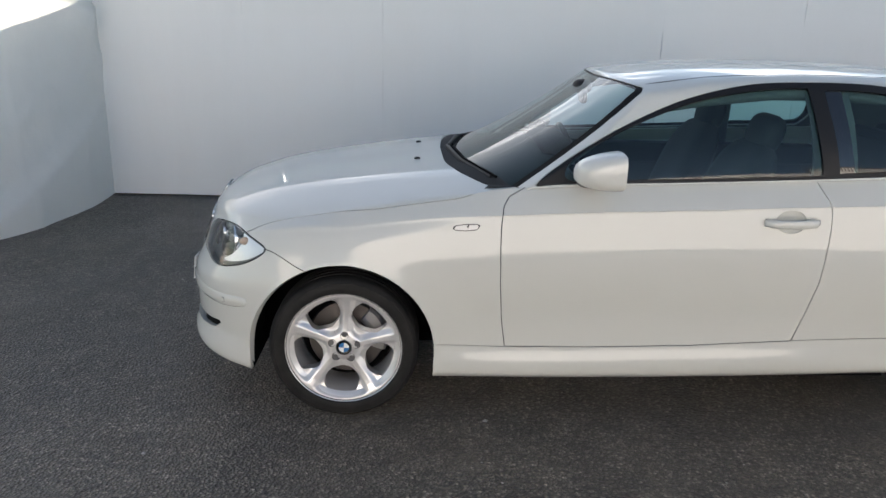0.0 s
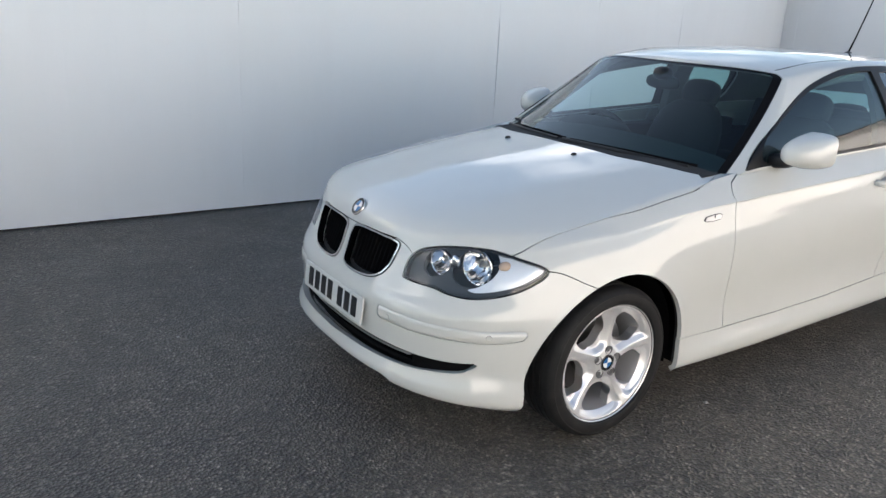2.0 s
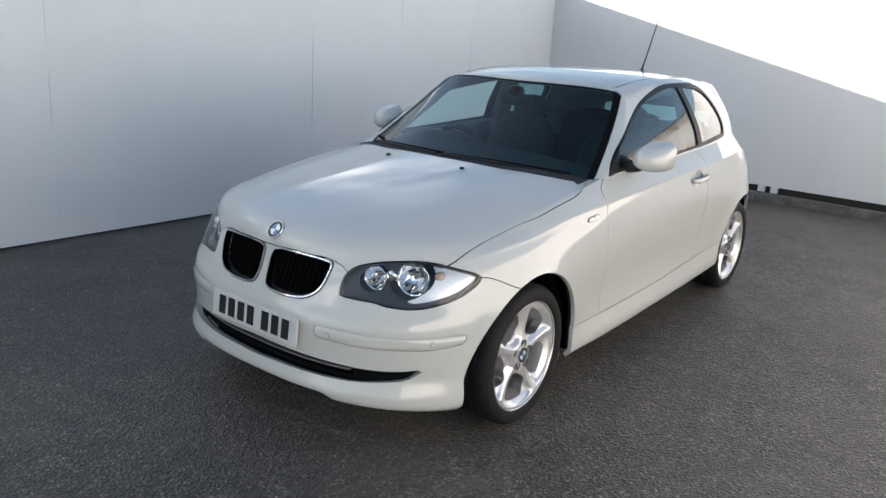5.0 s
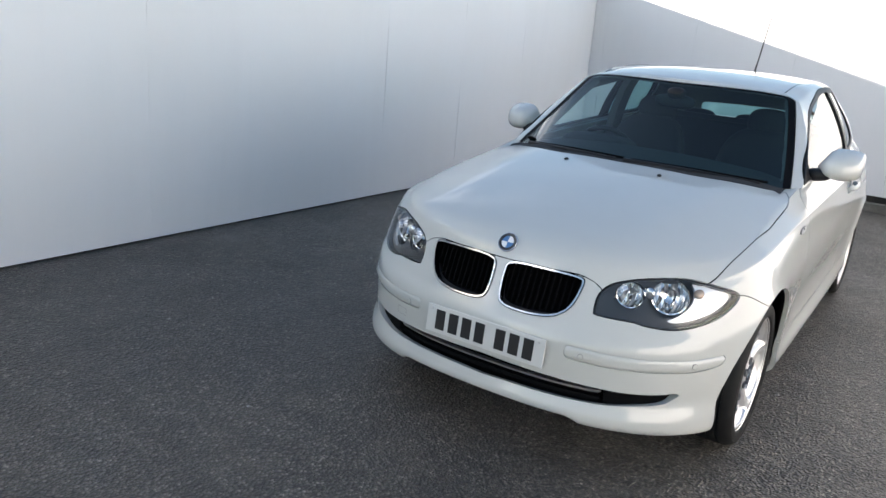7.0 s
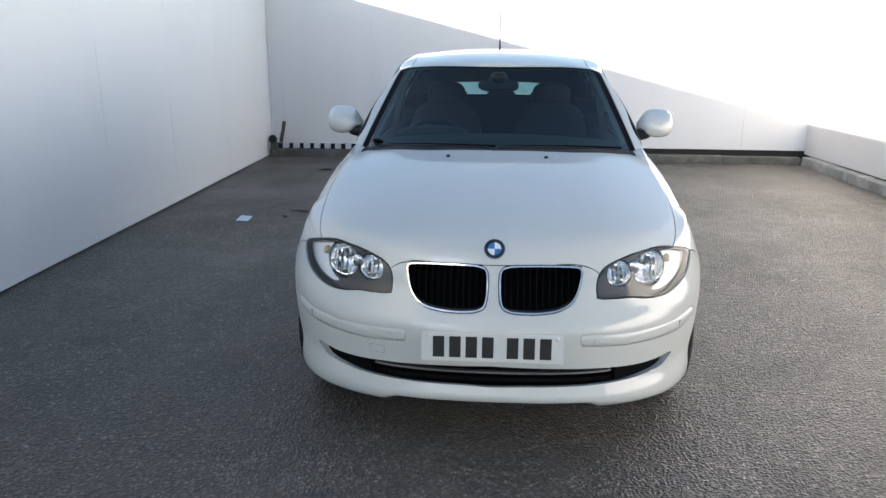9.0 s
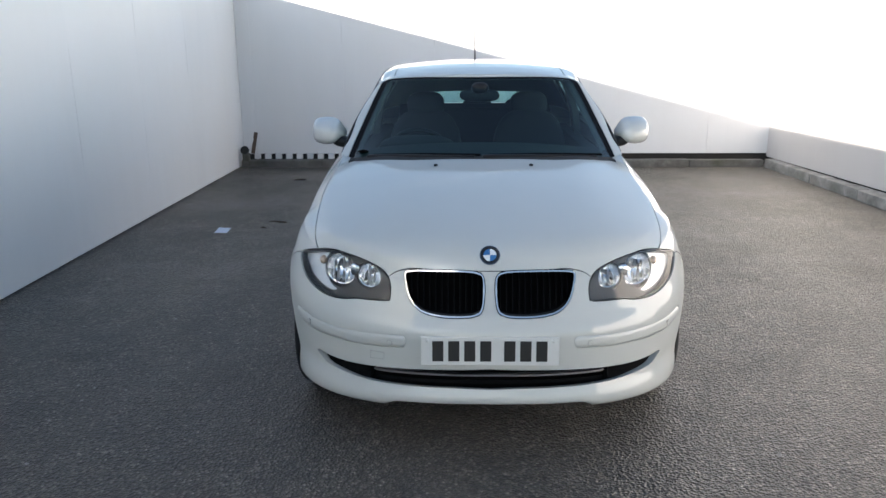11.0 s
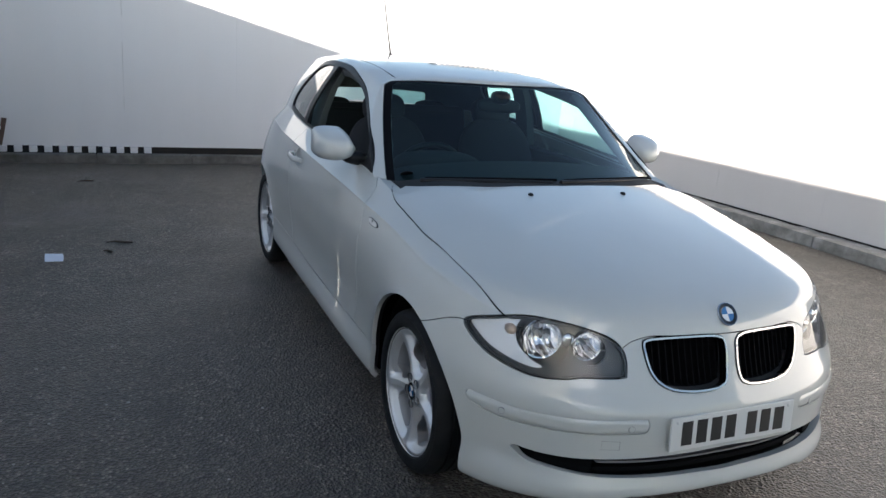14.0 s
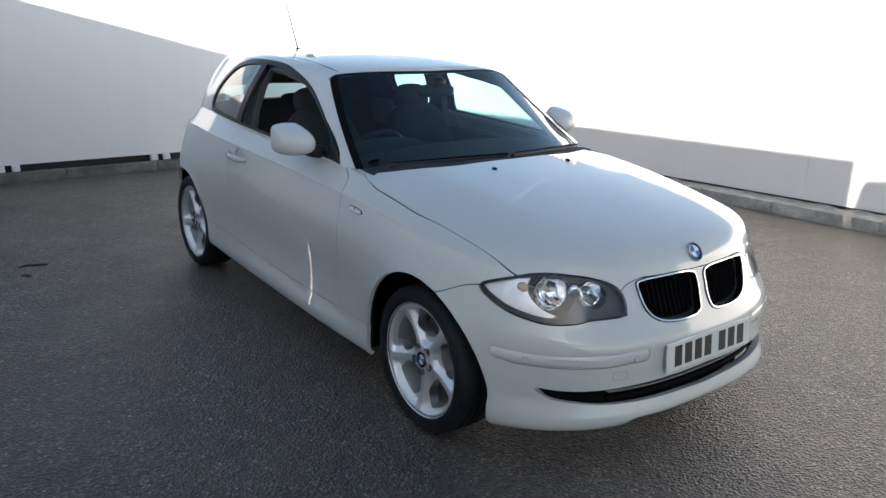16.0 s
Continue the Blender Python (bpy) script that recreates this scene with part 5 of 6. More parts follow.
def headlamp(sign):
    s = lamp_sheet
    body = push(s, -0.125)
    # the housing deepens inward and slightly back so that it clears the wing
    h = sheet_ob("headlamp", flip(body) if sign < 0 else body, LAMPGREY, car, "clear-lensed headlamp with two round reflectors and a dark grey surround")
    lens = push(s, -0.001)
    sheet_ob("lens", flip(lens) if sign < 0 else lens, LENS, h, "clear lens")
    edge = carve(s, lambda A: 0.006 - inside(front_xy(A), LAMP))[0]
    edge = push(edge, -0.0035)
    sheet_ob("seal", flip(edge) if sign < 0 else edge, BLACK, h, "black seal", 0.115)
    # grey mask with holes between lens and housing
    mask = push(s, -0.026)
    for cy, cz, r in ((0.597, 0.690, 0.067), (0.473, 0.684, 0.050)):
        mask = carve(mask, lambda A: np.hypot(A[:, 1] - cy, A[:, 2] - cz) - r)[0]
    outer, mask = carve(mask, lambda A: np.minimum(np.minimum(np.hypot(A[:, 1] - 0.585, (A[:, 2] - 0.690)) - 0.076, A[:, 1] - 0.60), inside(front_xy(A), LAMP) - 0.013))
    sheet_ob("bezel", flip(mask) if sign < 0 else mask, LAMPGREY, h, "dark grey bezel", 0.012)
    sheet_ob("indicator", flip(outer) if sign < 0 else outer, AMBERCLEAR, h, "silvery clear indicator chamber", 0.012)
    bowl(h, Vector((-0.467, 0.588, 0.690)), 0.062, -14, sign, "reflector", "large bright reflector bowl")
    bowl(h, Vector((-0.541, 0.466, 0.684)), 0.046, -10, sign, "reflector", "small bright reflector bowl")
    bm = bmesh.new()
    ellipsoid(bm, (-0.413, 0.672, 0.708), (0.026, 0.018, 0.017), 2.0, 16, 10)
    mirror_bm(bm, sign)
    part("indicator_bulb", bm, AMBER, h, "dull amber bulb behind the clear lens", 50)
    # a bright web joins the two bowls
    bm = bmesh.new()
    ellipsoid(bm, (-0.526, 0.527, 0.700), (0.014, 0.022, 0.026), 2.4, 18, 10)
    mirror_bm(bm, sign)
    part("bowl_web", bm, REFLECTOR, h, "bright web between the bowls", 50)


headlamp(1)
headlamp(-1)


# ---- wheels ----
def wheel_thing():
    bm = bmesh.new()
    prof = [(0.206, 0.066), (0.221, 0.084), (0.2345, 0.094), (0.2385, 0.0985), (0.2385, 0.090), (0.226, 0.076), (0.210, 0.060)]
    revolve(bm, prof, 72, "Y", True)
    wheel = part("wheel", bm, ALLOY, car, "silver five-spoke alloy wheel with a low-profile tyre", 40)
    bm = bmesh.new()
    prof = [(0.205, -0.10), (0.238, -0.098), (0.240, -0.092), (0.206, -0.085), (0.196, 0.02), (0.2055, 0.066), (0.212, 0.062), (0.202, 0.02), (0.210, -0.08)]
    revolve(bm, prof, 72, "Y", True)
    part("barrel", bm, BARREL, wheel, "silver inner rim", 40)
    bm = bmesh.new()
    R = 0.307
    prof = [(0.226, -0.092), (0.240, -0.103), (0.262, -0.110), (0.284, -0.107), (0.2985, -0.094), (0.3045, -0.080)]
    for g in (-0.055, -0.018, 0.018, 0.055):
        prof += [(R, g - 0.006), (R - 0.007, g - 0.004), (R - 0.007, g + 0.004), (R, g + 0.006)]
    prof += [(0.3045, 0.080), (0.2985, 0.094), (0.288, 0.1045), (0.283, 0.1075), (0.280, 0.1065), (0.264, 0.110), (0.252, 0.1085), (0.244, 0.1055), (0.241, 0.100), (0.232, 0.092), (0.222, 0.080), (0.222, -0.085)]
    revolve(bm, prof, 72, "Y", True)
    part("tyre", bm, RUBBER, wheel, "black tyre", 30)
    # the face: a dished disc with five openings
    nr, na = 54, 260
    r = np.linspace(0.026, 0.232, nr)
    a = np.linspace(0, 2 * math.pi, na)
    rr, aa = np.meshgrid(r, a, indexing="ij")
    sector = (np.degrees(aa) + 36 + 90) % 72 - 36
    off = rr * np.sin(np.radians((sector + 72) % 72 - 36))
    wide = 0.010 + 0.05 * np.clip(rr - 0.12, 0, 1)
    facet = np.maximum(np.abs(off - 0.004) - wide, 0) * 1.1 * ease((rr - 0.055) / 0.03) * (1 - ease((rr - 0.205) / 0.02))
    yy = 0.084 - 0.011 * np.sin(np.clip((rr - 0.03) / 0.17, 0, 1) * math.pi) - np.minimum(facet, 0.022) + 0.010 * ease((rr - 0.19) / 0.04)
    P = np.stack([rr * np.cos(aa), yy, rr * np.sin(aa)], 2)
    A, F = sheet(P)
    if A[:, 4].mean() < 0:
        A[:, 3:6] *= -1
        F = F[:, ::-1]
    first, last = np.arange(nr) * na, np.arange(nr) * na + na - 1
    nsum = A[first, 3:6] + A[last, 3:6]
    nsum /= np.linalg.norm(nsum, axis=1)[:, None]
    A[first, 3:6] = A[last, 3:6] = nsum
    hole = rounded([(0.206, -15), (0.212, -6), (0.213, 5), (0.210, 14), (0.203, 20), (0.186, 24.5), (0.158, 27), (0.128, 25.5), (0.104, 15), (0.094, 0), (0.103, -15), (0.127, -25), (0.157, -25.5), (0.187, -20.5)], 5)
    hole = np.stack([hole[:, 0] * np.cos(np.radians(hole[:, 1])), hole[:, 0] * np.sin(np.radians(hole[:, 1]))], 1)

    def field(A):
        rad = np.hypot(A[:, 0], A[:, 2])
        ang = (np.degrees(np.arctan2(A[:, 2], A[:, 0])) + 36 + 90) % 72 - 36
        q = np.stack([rad * np.cos(np.radians(ang)), rad * np.sin(np.radians(ang))], 1)
        return -inside(q, hole)
    face = carve((A, F), field)[0]
    sheet_ob("spokes", face, ALLOY, wheel, "five flared silver spokes", 0.04, (0, -0.042, 0))
    bm = bmesh.new()
    revolve(bm, [(0.0, -0.055), (0.155, -0.055), (0.158, -0.050), (0.158, -0.035), (0.155, -0.030), (0.085, -0.030), (0.080, -0.010), (0.0, -0.010)], 48)
    part("brake_disc", bm, STEEL, wheel, "worn steel brake disc", 35)
    bm = bmesh.new()
    arcs = []
    for k in range(15):
        t = radians(125 + 5 * k)
        c, sn = math.cos(t), math.sin(t)
        arcs.append([bm.verts.new((r_ * c, y_, r_ * sn)) for r_, y_ in ((0.098, -0.075), (0.098, -0.014), (0.125, -0.008), (0.160, -0.010), (0.172, -0.022), (0.172, -0.075))])
    for p, q in zip(arcs, arcs[1:]):
        for c in range(6):
            bm.faces.new((p[c], p[(c + 1) % 6], q[(c + 1) % 6], q[c]))
    bm.faces.new(arcs[0])
    bm.faces.new(arcs[-1])
    bmesh.ops.recalc_face_normals(bm, faces=bm.faces[:])
    part("caliper", bm, SATIN, wheel, "dull grey brake caliper")
    bm = bmesh.new()
    revolve(bm, [(0.0, -0.09), (0.196, -0.09), (0.196, -0.085), (0.0, -0.085)], 48)
    part("back_plate", bm, MATTBLACK, wheel)
    for k in range(5):
        t = radians(90 + 72 * k)
        bm = bmesh.new()
        revolve(bm, [(0.0170, 0.0850), (0.0165, 0.0795), (0.0145, 0.0780)], 20)
        revolve(bm, [(0.0, 0.080), (0.0085, 0.080), (0.0095, 0.079), (0.0095, 0.0785), (0.0155, 0.0785), (0.0155, 0.0780)], 20)
        bmesh.ops.translate(bm, verts=bm.verts[:], vec=(0.052 * math.cos(t), 0.001, 0.052 * math.sin(t)))
        part("wheel_bolt", bm, BOLT, wheel, "", 35)
    bm = bmesh.new()
    tube(bm, [(0.196, 0.050, 0.055), (0.186, 0.064, 0.052), (0.182, 0.072, 0.051)], [0.0055, 0.0048, 0.0035], 8)
    part("tyre_valve", bm, BLACK, wheel, "short black tyre valve", 50)
    roundel("centre_cap", wheel, Matrix.Translation((0, 0.081, 0)) @ Matrix.Rotation(radians(-90), 4, "X"), 0.032)
    return wheel


def roundel(name, parent, m, r):
    """A round badge: dark ring, quarters of blue and white."""
    bm = bmesh.new()
    revolve(bm, [(0.0, 0.0), (r, 0.0), (r * 1.0, 0.004), (r * 0.94, 0.0055), (r * 0.70, 0.0050), (r * 0.66, 0.0042), (0.0, 0.0042)], 48, "Z")
    bm.transform(m)
    ob = part(name, bm, GLOSSBLACK, parent, "round dark-ringed badge with blue and white quarters", 30)
    bm = bmesh.new()
    revolve(bm, [(r * 1.0, 0.0), (r * 1.05, 0.0), (r * 1.06, 0.003), (r * 1.02, 0.0056), (r * 0.955, 0.0056), (r * 0.955, 0.004)], 48, "Z", True)
    bm.transform(m)
    part("ring", bm, CHROME, ob, "", 40)
    for q in range(4):
        bm = bmesh.new()
        c = bm.verts.new((0, 0, 0.0052))
        arc = [bm.verts.new((r * 0.66 * math.cos(math.pi / 2 * (q + k / 8)), r * 0.66 * math.sin(math.pi / 2 * (q + k / 8)), 0.0050)) for k in range(9)]
        for u, v in zip(arc, arc[1:]):
            bm.faces.new((c, u, v))
        bm.transform(m)
        part("quarter", bm, BLUE if q % 2 else WHITE, ob)
    return ob


first_wheel = wheel_thing()
for x, sign in ((0.0, 1), (2.66, 1), (0.0, -1), (2.66, -1)):
    turn = {(0.0, 1): 34, (2.66, 1): 31, (0.0, -1): -3, (2.66, -1): 14}[(x, sign)]
    yw = 0.736 if x == 0 else 0.728
    m = pose(x, sign * yw, 0.305, 0, turn, 0 if sign > 0 else 180)
    if (x, sign) == (0.0, 1):
        first_wheel.matrix_basis = m
    else:
        copy_thing(first_wheel, m)

for x in (-0.006, 2.660):
    for sign in (1, -1):
        bm = bmesh.new()
        rows = []
        for y in (0.79, 0.70, 0.48):
            rows.append([bm.verts.new((x + 0.384 * math.cos(math.radians(t)), sign * y, 0.305 + 0.384 * math.sin(math.radians(t)))) for t in range(-14, 197, 6)])
        for a, b in zip(rows, rows[1:]):
            for i in range(len(a) - 1):
                bm.faces.new((a[i], a[i + 1], b[i + 1], b[i]))
        bm.faces.new(rows[-1])
        part("wheel_liner", bm, MATTBLACK, car, "black plastic wheel-arch liner")

bm = bmesh.new()
box(bm, -0.56, 3.20, -0.50, 0.50, 0.20, 0.24)
box(bm, 0.42, 2.26, -0.80, 0.80, 0.20, 0.24)
box(bm, -0.60, -0.40, -0.45, 0.45, 0.20, 0.24)
part("floor_pan", bm, MATTBLACK, car)

# badge on the nose
n = Vector((-0.80, 0, 0.60)).normalized()
roundel("hood_badge", hood_ob, Matrix.Translation((-0.640, 0, 0.7895)) @ n.to_track_quat("Z", "Y").to_matrix().to_4x4(), 0.0375)

# number plate: its characters stand as plain bars
plate_m = Matrix.Translation((-0.7558, 0, 0.449)) @ Matrix.Rotation(radians(5.5), 4, "Y") @ Matrix.Rotation(radians(-90), 4, "Z")
bm = bmesh.new()
box(bm, -0.26, 0.26, -0.004, 0.004, -0.0555, 0.0555, 0.003, plate_m)
plate = part("number_plate", bm, PLATE, bumper_ob, "white front number plate with seven dark bars")
bm = bmesh.new()
box(bm, -0.20, 0.20, 0.004, 0.030, -0.045, 0.045, 0.0, plate_m)
part("plate_holder", bm, BLACK, plate)
for k, x in enumerate((-0.196, -0.136, -0.076, -0.016, 0.074, 0.134, 0.194)):
    bm = bmesh.new()
    box(bm, x - 0.021, x + 0.021, -0.0052, -0.0040, -0.0395, 0.0395, 0, plate_m)
    part("bar", bm, INK, plate)
for x in (-0.235, 0.235):
    bm = bmesh.new()
    revolve(bm, [(0.0, -0.0065), (0.006, -0.0060), (0.0075, -0.004)], 16)
    bm.transform(plate_m @ Matrix.Translation((x, 0, 0.041)))
    part("screw_cap", bm, PLATE, plate, "", 50)


# ---- mirrors, handles, repeaters, nozzles, wipers, aerial ----
def door_mirror(sign, door_ob):
    bm = bmesh.new()
    # lofted from the inner end outward: a wedge-nosed cap with a soft ridge and a flat back
    u = [0.0, 0.10, 0.22, 0.40, 0.60, 0.80, 0.92, 0.975, 1.0]
    top = [0.02, 0.42, 0.82, 1.0, 1.0, 0.94, 0.84, 0.70, 0.46]
    low = [0.30, 0.52, 0.72, 0.90, 1.0, 0.97, 0.84, 0.68, 0.44]
    deep = [0.42, 0.66, 0.88, 1.0, 0.98, 0.87, 0.72, 0.58, 0.40]
    ft, fl, fd = curve(u, top), curve(u, low), curve(u, deep)
    rings = []
    for t in np.concatenate([np.linspace(0, 0.8, 17), np.linspace(0.83, 1.0, 12)]):
        y, xb, ridge = 0.772 + 0.188 * t, 1.036 + 0.024 * t, 1.063 + 0.008 * t
        ring = []
        for a in np.linspace(90, -90, 25):
            c, s_ = math.cos(radians(a)), math.sin(radians(a))
            h = 0.075 * float(ft(t)) if a >= 0 else 0.070 * float(fl(t))
            x = xb - 0.162 * float(fd(t)) * abs(c) ** (0.95 if a >= 0 else 1.05)
            slope = 0.020 * (xb - x) / 0.172
            ring.append(bm.verts.new((x, y, ridge + h * math.copysign(abs(s_) ** (0.62 if a >= 0 else 0.80), s_) - slope)))
        rings.append(ring)
    for p, q in zip(rings, rings[1:]):
        for k in range(len(p) - 1):
            bm.faces.new((p[k], q[k], q[k + 1], p[k + 1]))
    bm.faces.new(rings[0])
    bm.faces.new(rings[-1][::-1])
    for k in range(len(rings) - 1):
        bm.faces.new((rings[k][0], rings[k][-1], rings[k + 1][-1], rings[k + 1][0]))
    bmesh.ops.recalc_face_normals(bm, faces=bm.faces[:])
    mirror_bm(bm, sign)
    cap = part("door_mirror", bm, PAINT, door_ob, "white-capped door mirror with a soft ridge", 58)
    bm = bmesh.new()
    ellipsoid(bm, (1.044, 0.868, 1.065), (0.008, 0.076, 0.052), 3.2, 32, 14, lambda p: Vector((p.x + 0.128 * (p.y - 0.868) + 0.004, p.y, p.z)))
    mirror_bm(bm, sign)
    part("mirror_glass", bm, MIRROR, cap, "mirror glass", 50)
    bm = bmesh.new()
    ellipsoid(bm, (0.965, 0.782, 1.009), (0.052, 0.062, 0.032), 2.8, 20, 10, lambda p: Vector((p.x, p.y, p.z + 0.16 * max(0, p.y - 0.76))))
    mirror_bm(bm, sign)
    part("mirror_foot", bm, BLACK, cap, "black mirror foot", 50)


def handle(sign, door_ob):
    pts = [1.640, 1.665, 1.70, 1.75, 1.80, 1.835, 1.852]
    bm = bmesh.new()
    rings = []
    for i, x in enumerate(pts):
        t = i / (len(pts) - 1)
        w = 0.012 + 0.005 * math.sin(math.pi * t) ** 0.5
        y = 0.860 + 0.030 * math.sin(math.pi * t) ** 0.6
        ring = []
        for k in range(12):
            a = 2 * math.pi * k / 12
            ring.append(bm.verts.new((x, y + 0.010 * math.cos(a), 0.872 + 0.006 * t + w * math.sin(a))))
        rings.append(ring)
    for a, b in zip(rings, rings[1:]):
        for k in range(12):
            bm.faces.new((a[k], a[(k + 1) % 12], b[(k + 1) % 12], b[k]))
    bm.faces.new(rings[0])
    bm.faces.new(rings[-1])
    bmesh.ops.recalc_face_normals(bm, faces=bm.faces[:])
    mirror_bm(bm, sign)
    h = part("door_handle", bm, PAINT, door_ob, "white pull handle", 60)
    cup = carve(LB, lambda A: np.where(A[:, 1] > 0.5, 1 - cup_radius(A), -1.0))[0]
    A = cup[0].copy()
    d = np.clip(1.12 - cup_radius(A), 0, 1)
    A[:, 1] -= 0.015 * d**0.7 + 0.002
    A[:, 5] += 0.5 * np.sign(A[:, 2] - 0.875) * -np.clip(cup_radius(A), 0, 1)
    A[:, 3:6] /= np.linalg.norm(A[:, 3:6], axis=1)[:, None]
    cup = (A, cup[1])
    oval = rounded([(1.638, 0.872), (1.648, 0.886), (1.70, 0.893), (1.80, 0.895), (1.846, 0.892), (1.860, 0.880), (1.850, 0.866), (1.80, 0.860), (1.70, 0.857), (1.648, 0.860)], 4)
    line = carve(LB, lambda A: np.where(A[:, 1] > 0.5, 0.0022 - np.abs(inside(xz(A), oval)), -1.0))[0]
    line = push(carve(line, lambda A: cup_radius(A) - 1.0)[0], 0.0012)
    sheet_ob("gasket", line if sign > 0 else flip(line), GAPBLACK, h)
    sheet_ob("handle_cup", cup if sign > 0 else flip(cup), PAINT, h, "", 0.004)


def repeater(sign, wing_ob):
    out = [(0.428, 0.824), (0.436, 0.834), (0.485, 0.841), (0.530, 0.842), (0.541, 0.836), (0.526, 0.818), (0.478, 0.813), (0.438, 0.815)]
    ring = carve(LB, lambda A: inside(xz(A), out))[0]
    r = sheet_ob("side_repeater", push(ring, 0.003) if sign > 0 else flip(push(ring, 0.003)), LAMPGREY, wing_ob, "dark-edged clear side repeater", 0.004)
    inn = carve(ring, lambda A: inside(xz(A), out) - 0.0032)[0]
    sheet_ob("lens", push(inn, 0.005) if sign > 0 else flip(push(inn, 0.005)), REPEATER, r, "", 0.003)
    mark = carve(ring, lambda A: np.minimum(0.006 - np.abs(A[:, 0] - 0.487 - 0.4 * (A[:, 2] - 0.827)), 0.0105 - np.abs(A[:, 2] - 0.827)))[0]
    sheet_ob("bulb_holder", push(mark, 0.0058) if sign > 0 else flip(push(mark, 0.0058)), LAMPGREY, r, "dark bulb holder behind the lens", 0.002)


for sign in (-1, 1):
    i = 0 if sign < 0 else 1
    door_mirror(sign, doors[i])
    handle(sign, doors[i])
    repeater(sign, wings[i])
    bm = bmesh.new()
    ellipsoid(bm, (0.283, sign * 0.232, float(hood_z(np.array(0.283), np.array(0.232))) + 0.002), (0.014, 0.010, 0.008), 2.4, 14, 8)
    part("washer_nozzle", bm, BLACK, hood_ob, "black washer nozzle", 50)

# wipers
for name_y, pts in (("a", (0.60, 0.34, 0.04)), ("b", (0.00, -0.32, -0.60))):
    bm = bmesh.new()
    cabp = []
    for y in pts:
        x = float(SCREEN_BASE(abs(y))) - 0.026
        cabp.append((x, y, float(hood_z(np.array(x), np.array(y))) + 0.004))
    tube(bm, cabp, [0.011, 0.009, 0.006], 8)
    w = part("wiper", bm, BLACK, car, "black wiper arm and blade", 50)
    bm = bmesh.new()
    tube(bm, [(p[0] + 0.020, p[1] - 0.03, p[2] + 0.006) for p in cabp], [0.006, 0.007, 0.006], 8)
    part("blade", bm, MATTBLACK, w)

bm = bmesh.new()
ellipsoid(bm, (2.70, 0, 1.412), (0.035, 0.018, 0.014), 2.2, 20, 10)
aerial = part("aerial", bm, BLACK, car, "thin black roof aerial", 50)
bm = bmesh.new()
tube(bm, [(2.70, 0, 1.415), (2.76, 0, 1.52), (2.895, 0, 1.79)], [0.0062, 0.0044, 0.0034], 8)
part("mast", bm, MATTBLACK, aerial)


# ---- inside the car ----
def seat(x, y, w=0.50):
    bm = bmesh.new()
    ellipsoid(bm, (x, y, 0.52), (0.27, w / 2, 0.11), 3.2, 28, 14)
    s = part("seat", bm, FABRIC, car, "dark cloth front seat", 50)
    bm = bmesh.new()
    ellipsoid(bm, (0, 0, 0), (0.085, w / 2, 0.34), 3.0, 28, 18, lambda p: Vector((p.x + 0.02 * math.cos(p.y * 7), p.y * (1 - 0.22 * max(0, p.z)), p.z)))
    bm.transform(Matrix.Translation((x + 0.295, y, 0.80)) @ Matrix.Rotation(radians(20), 4, "Y"))
    part("backrest", bm, FABRIC, s, "", 50)
    bm = bmesh.new()
    ellipsoid(bm, (0, 0, 0), (0.055, 0.125, 0.085), 2.8, 24, 14)
    bm.transform(Matrix.Translation((x + 0.440, y, 1.150)) @ Matrix.Rotation(radians(16), 4, "Y"))
    part("headrest", bm, FABRIC, s, "", 50)
    for o in (-0.05, 0.05):
        bm = bmesh.new()
        tube(bm, [(x + 0.385, y + o, 1.03), (x + 0.43, y + o, 1.12)], 0.007, 8)
        part("post", bm, SATIN, s)


seat(1.375, 0.345)
seat(1.375, -0.345)
bm = bmesh.new()
box(bm, 2.15, 2.62, -0.58, 0.58, 0.38, 0.58, 0.05)
rear_seat = part("rear_seat", bm, FABRIC, car, "dark cloth rear bench", 50)
bm = bmesh.new()
box(bm, -0.08, 0.08, -0.60, 0.60, 0.0, 0.58, 0.05, Matrix.Translation((2.60, 0, 0.52)) @ Matrix.Rotation(radians(18), 4, "Y"))
part("backrest", bm, FABRIC, rear_seat, "", 50)
for y in (-0.36, -0.02, 0.36):
    bm = bmesh.new()
    ellipsoid(bm, (2.80, y, 1.065), (0.05, 0.115, 0.045), 2.8, 20, 12)
    part("headrest", bm, FABRIC, rear_seat, "", 50)

bm = bmesh.new()
extrude_profile(bm, [(0.52, 0.60), (0.50, 0.93), (0.58, 0.962), (0.80, 0.965), (0.98, 0.945), (1.03, 0.90), (1.02, 0.80), (0.92, 0.62)], -0.70, 0.70)
dash = part("dashboard", bm, DASH, car, "black grained dashboard", 30)
bm = bmesh.new()
ellipsoid(bm, (0.97, 0.36, 0.975), (0.12, 0.22, 0.070), 2.6, 28, 12)
part("instrument_cowl", bm, DASH, dash, "", 50)
wheel_m = Matrix.Translation((1.10, 0.36, 0.902)) @ Matrix.Rotation(radians(-24), 4, "Y")
bm = bmesh.new()
tube(bm, [(0, 0.182 * math.cos(t), 0.182 * math.sin(t)) for t in np.linspace(0, 2 * math.pi, 49)], 0.0155, 12, False)
bm.transform(wheel_m)
steer = part("steering_wheel", bm, BLACK, car, "black leather steering wheel", 60)
bm = bmesh.new()
ellipsoid(bm, (-0.015, 0, -0.01), (0.03, 0.085, 0.075), 2.6, 24, 12)
bm.transform(wheel_m)
part("hub", bm, BLACK, steer, "", 50)
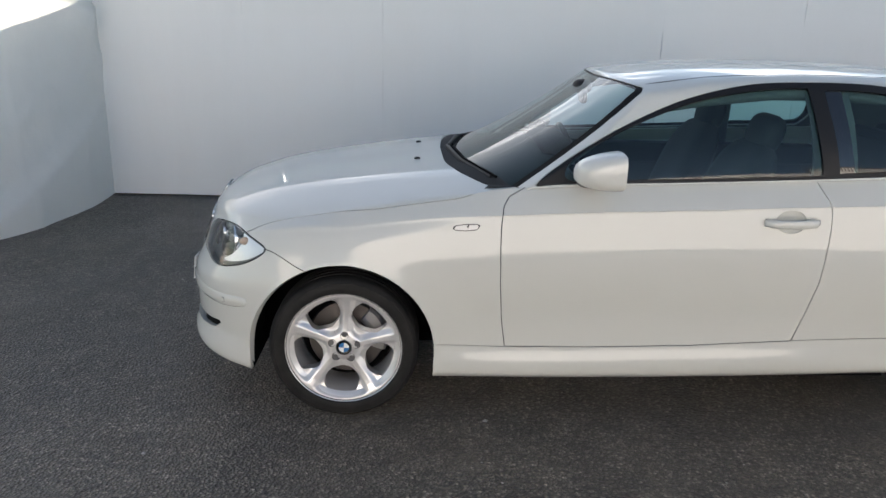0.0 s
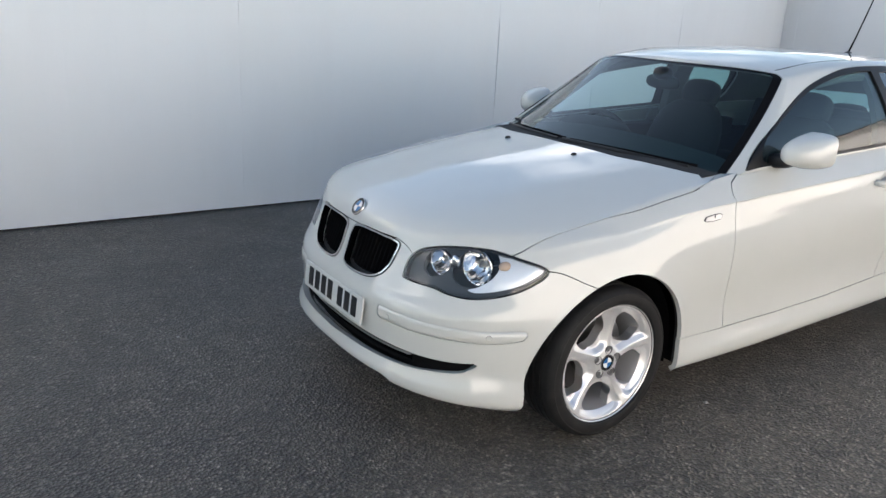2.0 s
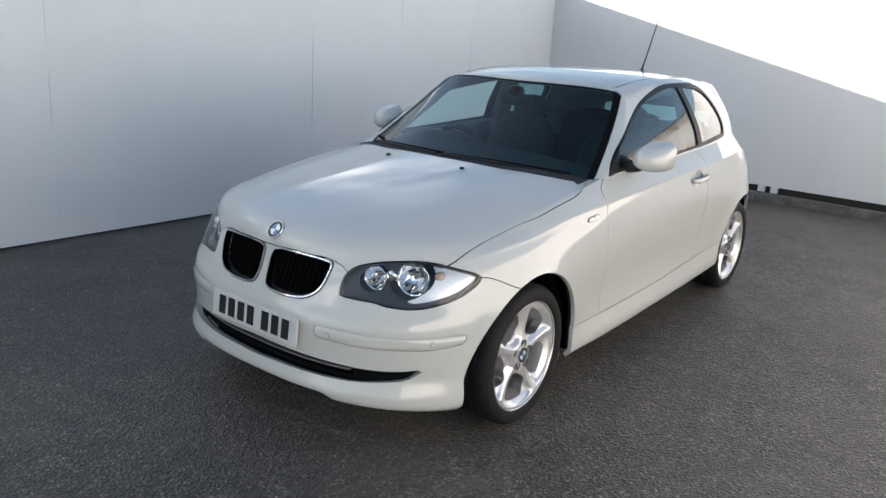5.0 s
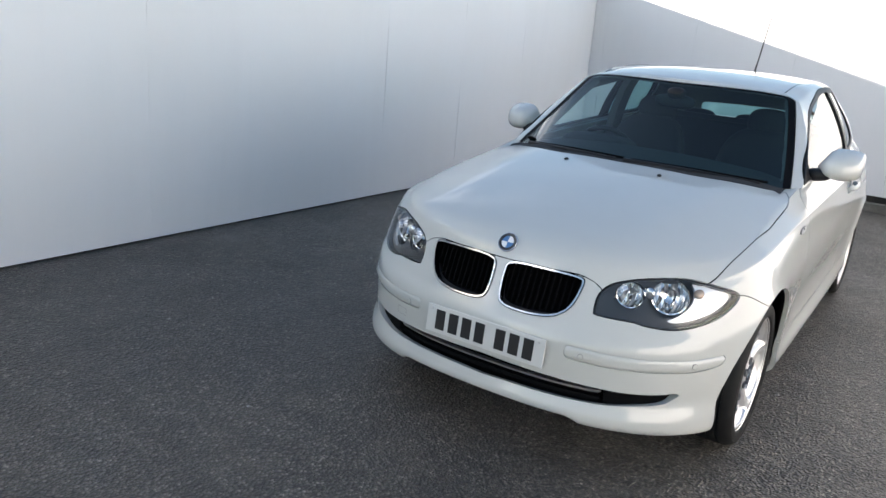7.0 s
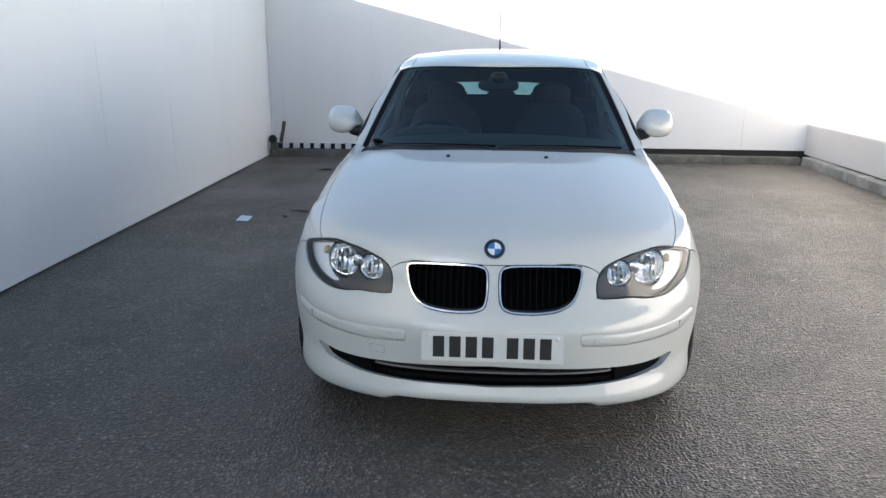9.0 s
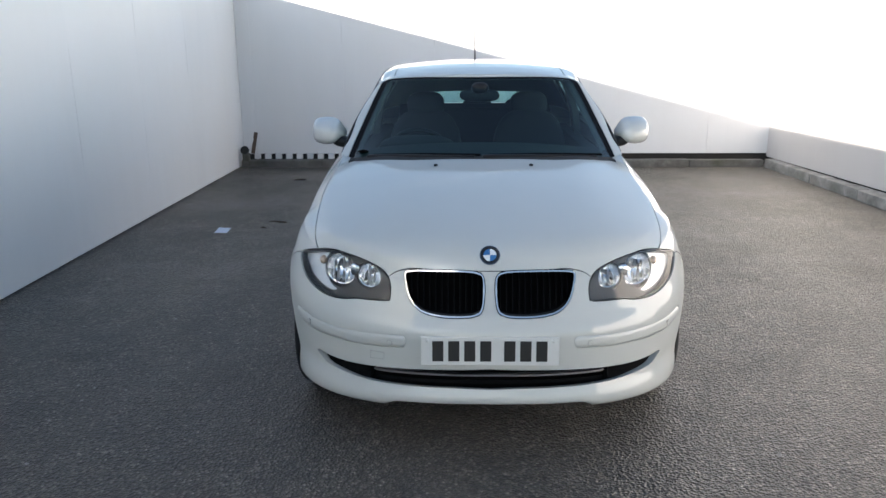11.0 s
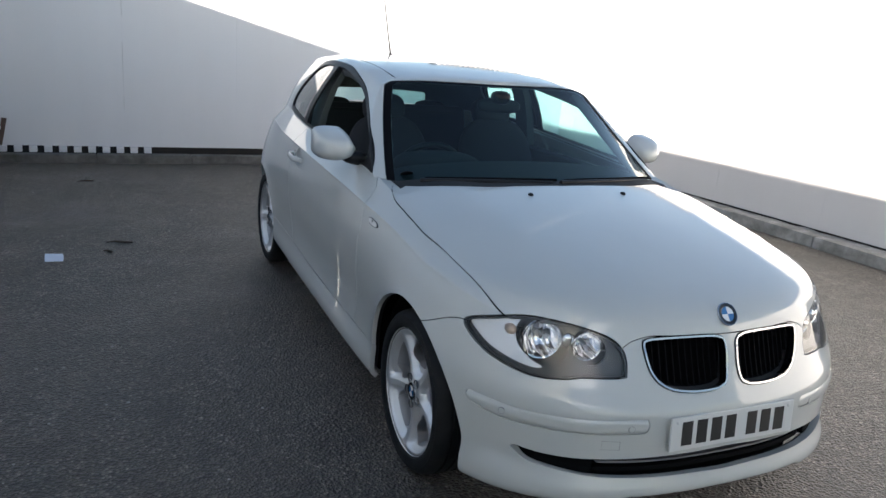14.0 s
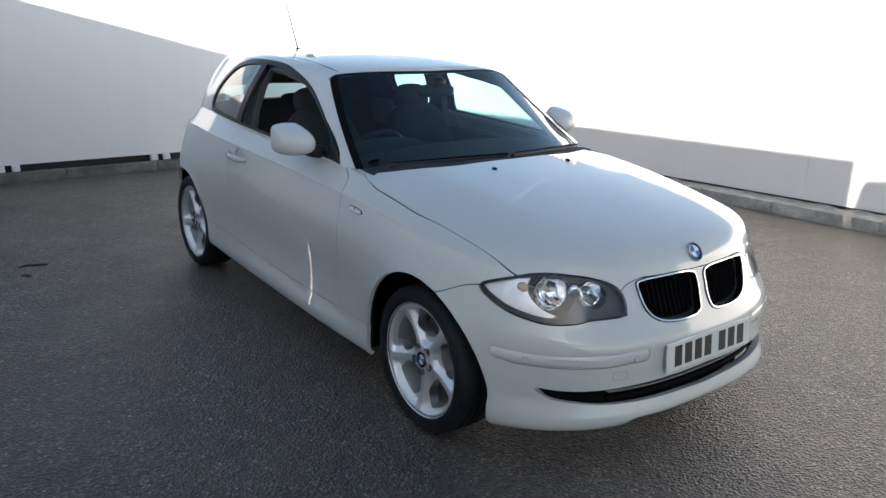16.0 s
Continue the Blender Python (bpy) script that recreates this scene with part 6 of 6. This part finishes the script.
for t in (0, 180, 270):
    bm = bmesh.new()
    c, s_ = math.cos(radians(t)), math.sin(radians(t))
    tube(bm, [(-0.008, 0.05 * c, 0.05 * s_ - 0.01), (0, 0.18 * c, 0.18 * s_)], [0.022, 0.013], 8)
    bm.transform(wheel_m)
    part("spoke", bm, SATIN if t == 270 else BLACK, steer, "", 50)
bm = bmesh.new()
ellipsoid(bm, (1.065, 0.002, 1.262), (0.018, 0.115, 0.036), 2.8, 28, 12, lambda p: Vector((p.x + 0.10 * p.y, p.y, p.z)))
rear_mirror = part("rear_view_mirror", bm, BLACK, car, "black interior mirror", 50)
bm = bmesh.new()
ellipsoid(bm, (1.060, 0.0, 1.304), (0.045, 0.050, 0.034), 2.4, 20, 10)
part("mirror_mount", bm, BLACK, rear_mirror, "", 50)
bm = bmesh.new()
revolve(bm, [(0.0, 0.0), (0.028, 0.0), (0.028, 0.002), (0.0, 0.002)], 24, "X")
bm.transform(Matrix.Translation((0.672, 0.632, 0.995)) @ Matrix.Rotation(radians(-60), 4, "Y"))
tagged(part("permit_disc", bm, BLACK, ws, "dark round permit holder"), "")
for sign in (-1, 1):
    trimd = push(carve(LB, lambda A: np.minimum(np.minimum(A[:, 0] - 0.72, 2.55 - A[:, 0]), np.minimum(A[:, 2] - 0.36, 0.86 - A[:, 2])))[0], -0.075)
    sheet_ob("door_lining", trimd if sign > 0 else flip(trimd), DASH, car, "black inner door lining")
    bm = bmesh.new()
    box(bm, 0.80, 2.56, 0.625, 0.715, 0.83, 0.945, 0.02)
    mirror_bm(bm, sign)
    part("waist_rail", bm, DASH, car)
    bm = bmesh.new()
    tube(bm, [(x, sign * y, z) for x, y, z in ((1.20, 0.598, 1.250), (1.37, 0.582, 1.296), (1.55, 0.568, 1.322), (1.72, 0.562, 1.340), (2.0, 0.556, 1.342), (2.25, 0.536, 1.322), (2.45, 0.522, 1.272))], [0.006, 0.024, 0.028, 0.028, 0.028, 0.028, 0.024], 10)
    part("roof_rail_trim", bm, PILLARTRIM, car, "dark inner trim along the roof edge", 60)
    bm = bmesh.new()
    posts = []
    for z, y, x in ((0.93, 0.700, 1.965), (1.10, 0.672, 1.960), (1.24, 0.628, 1.945), (1.345, 0.570, 1.930)):
        posts.append([bm.verts.new((x + dx, y + dy, z)) for dx, dy in ((-0.085, 0.018), (-0.070, -0.022), (0.075, -0.022), (0.095, 0.018))])
    for p, q in zip(posts, posts[1:]):
        for k in range(4):
            bm.faces.new((p[k], p[(k + 1) % 4], q[(k + 1) % 4], q[k]))
    bm.faces.new(posts[0])
    bm.faces.new(posts[-1])
    bmesh.ops.recalc_face_normals(bm, faces=bm.faces[:])
    mirror_bm(bm, sign)
    part("pillar_trim", bm, PILLARTRIM, car, "dark inner trim of the middle pillar", 40)
bm = bmesh.new()
box(bm, 2.68, 3.05, -0.50, 0.50, 1.03, 1.05, 0.004)
part("parcel_shelf", bm, DASH, car)
for sign in (-1, 1):
    tl = carve(LB, lambda A: np.where(A[:, 0] > 3.0, inside(np.stack([np.abs(A[:, 1]), A[:, 2]], 1), [(0.46, 0.70), (0.90, 0.70), (0.90, 0.90), (0.50, 0.88)]), -1.0))[0]
    sheet_ob("tail_lamp", push(tl, 0.004) if sign > 0 else flip(push(tl, 0.004)), material("tail_red", (0.30, 0.015, 0.012), 0.15, coat=1.0), car, "red tail lamp", 0.006)
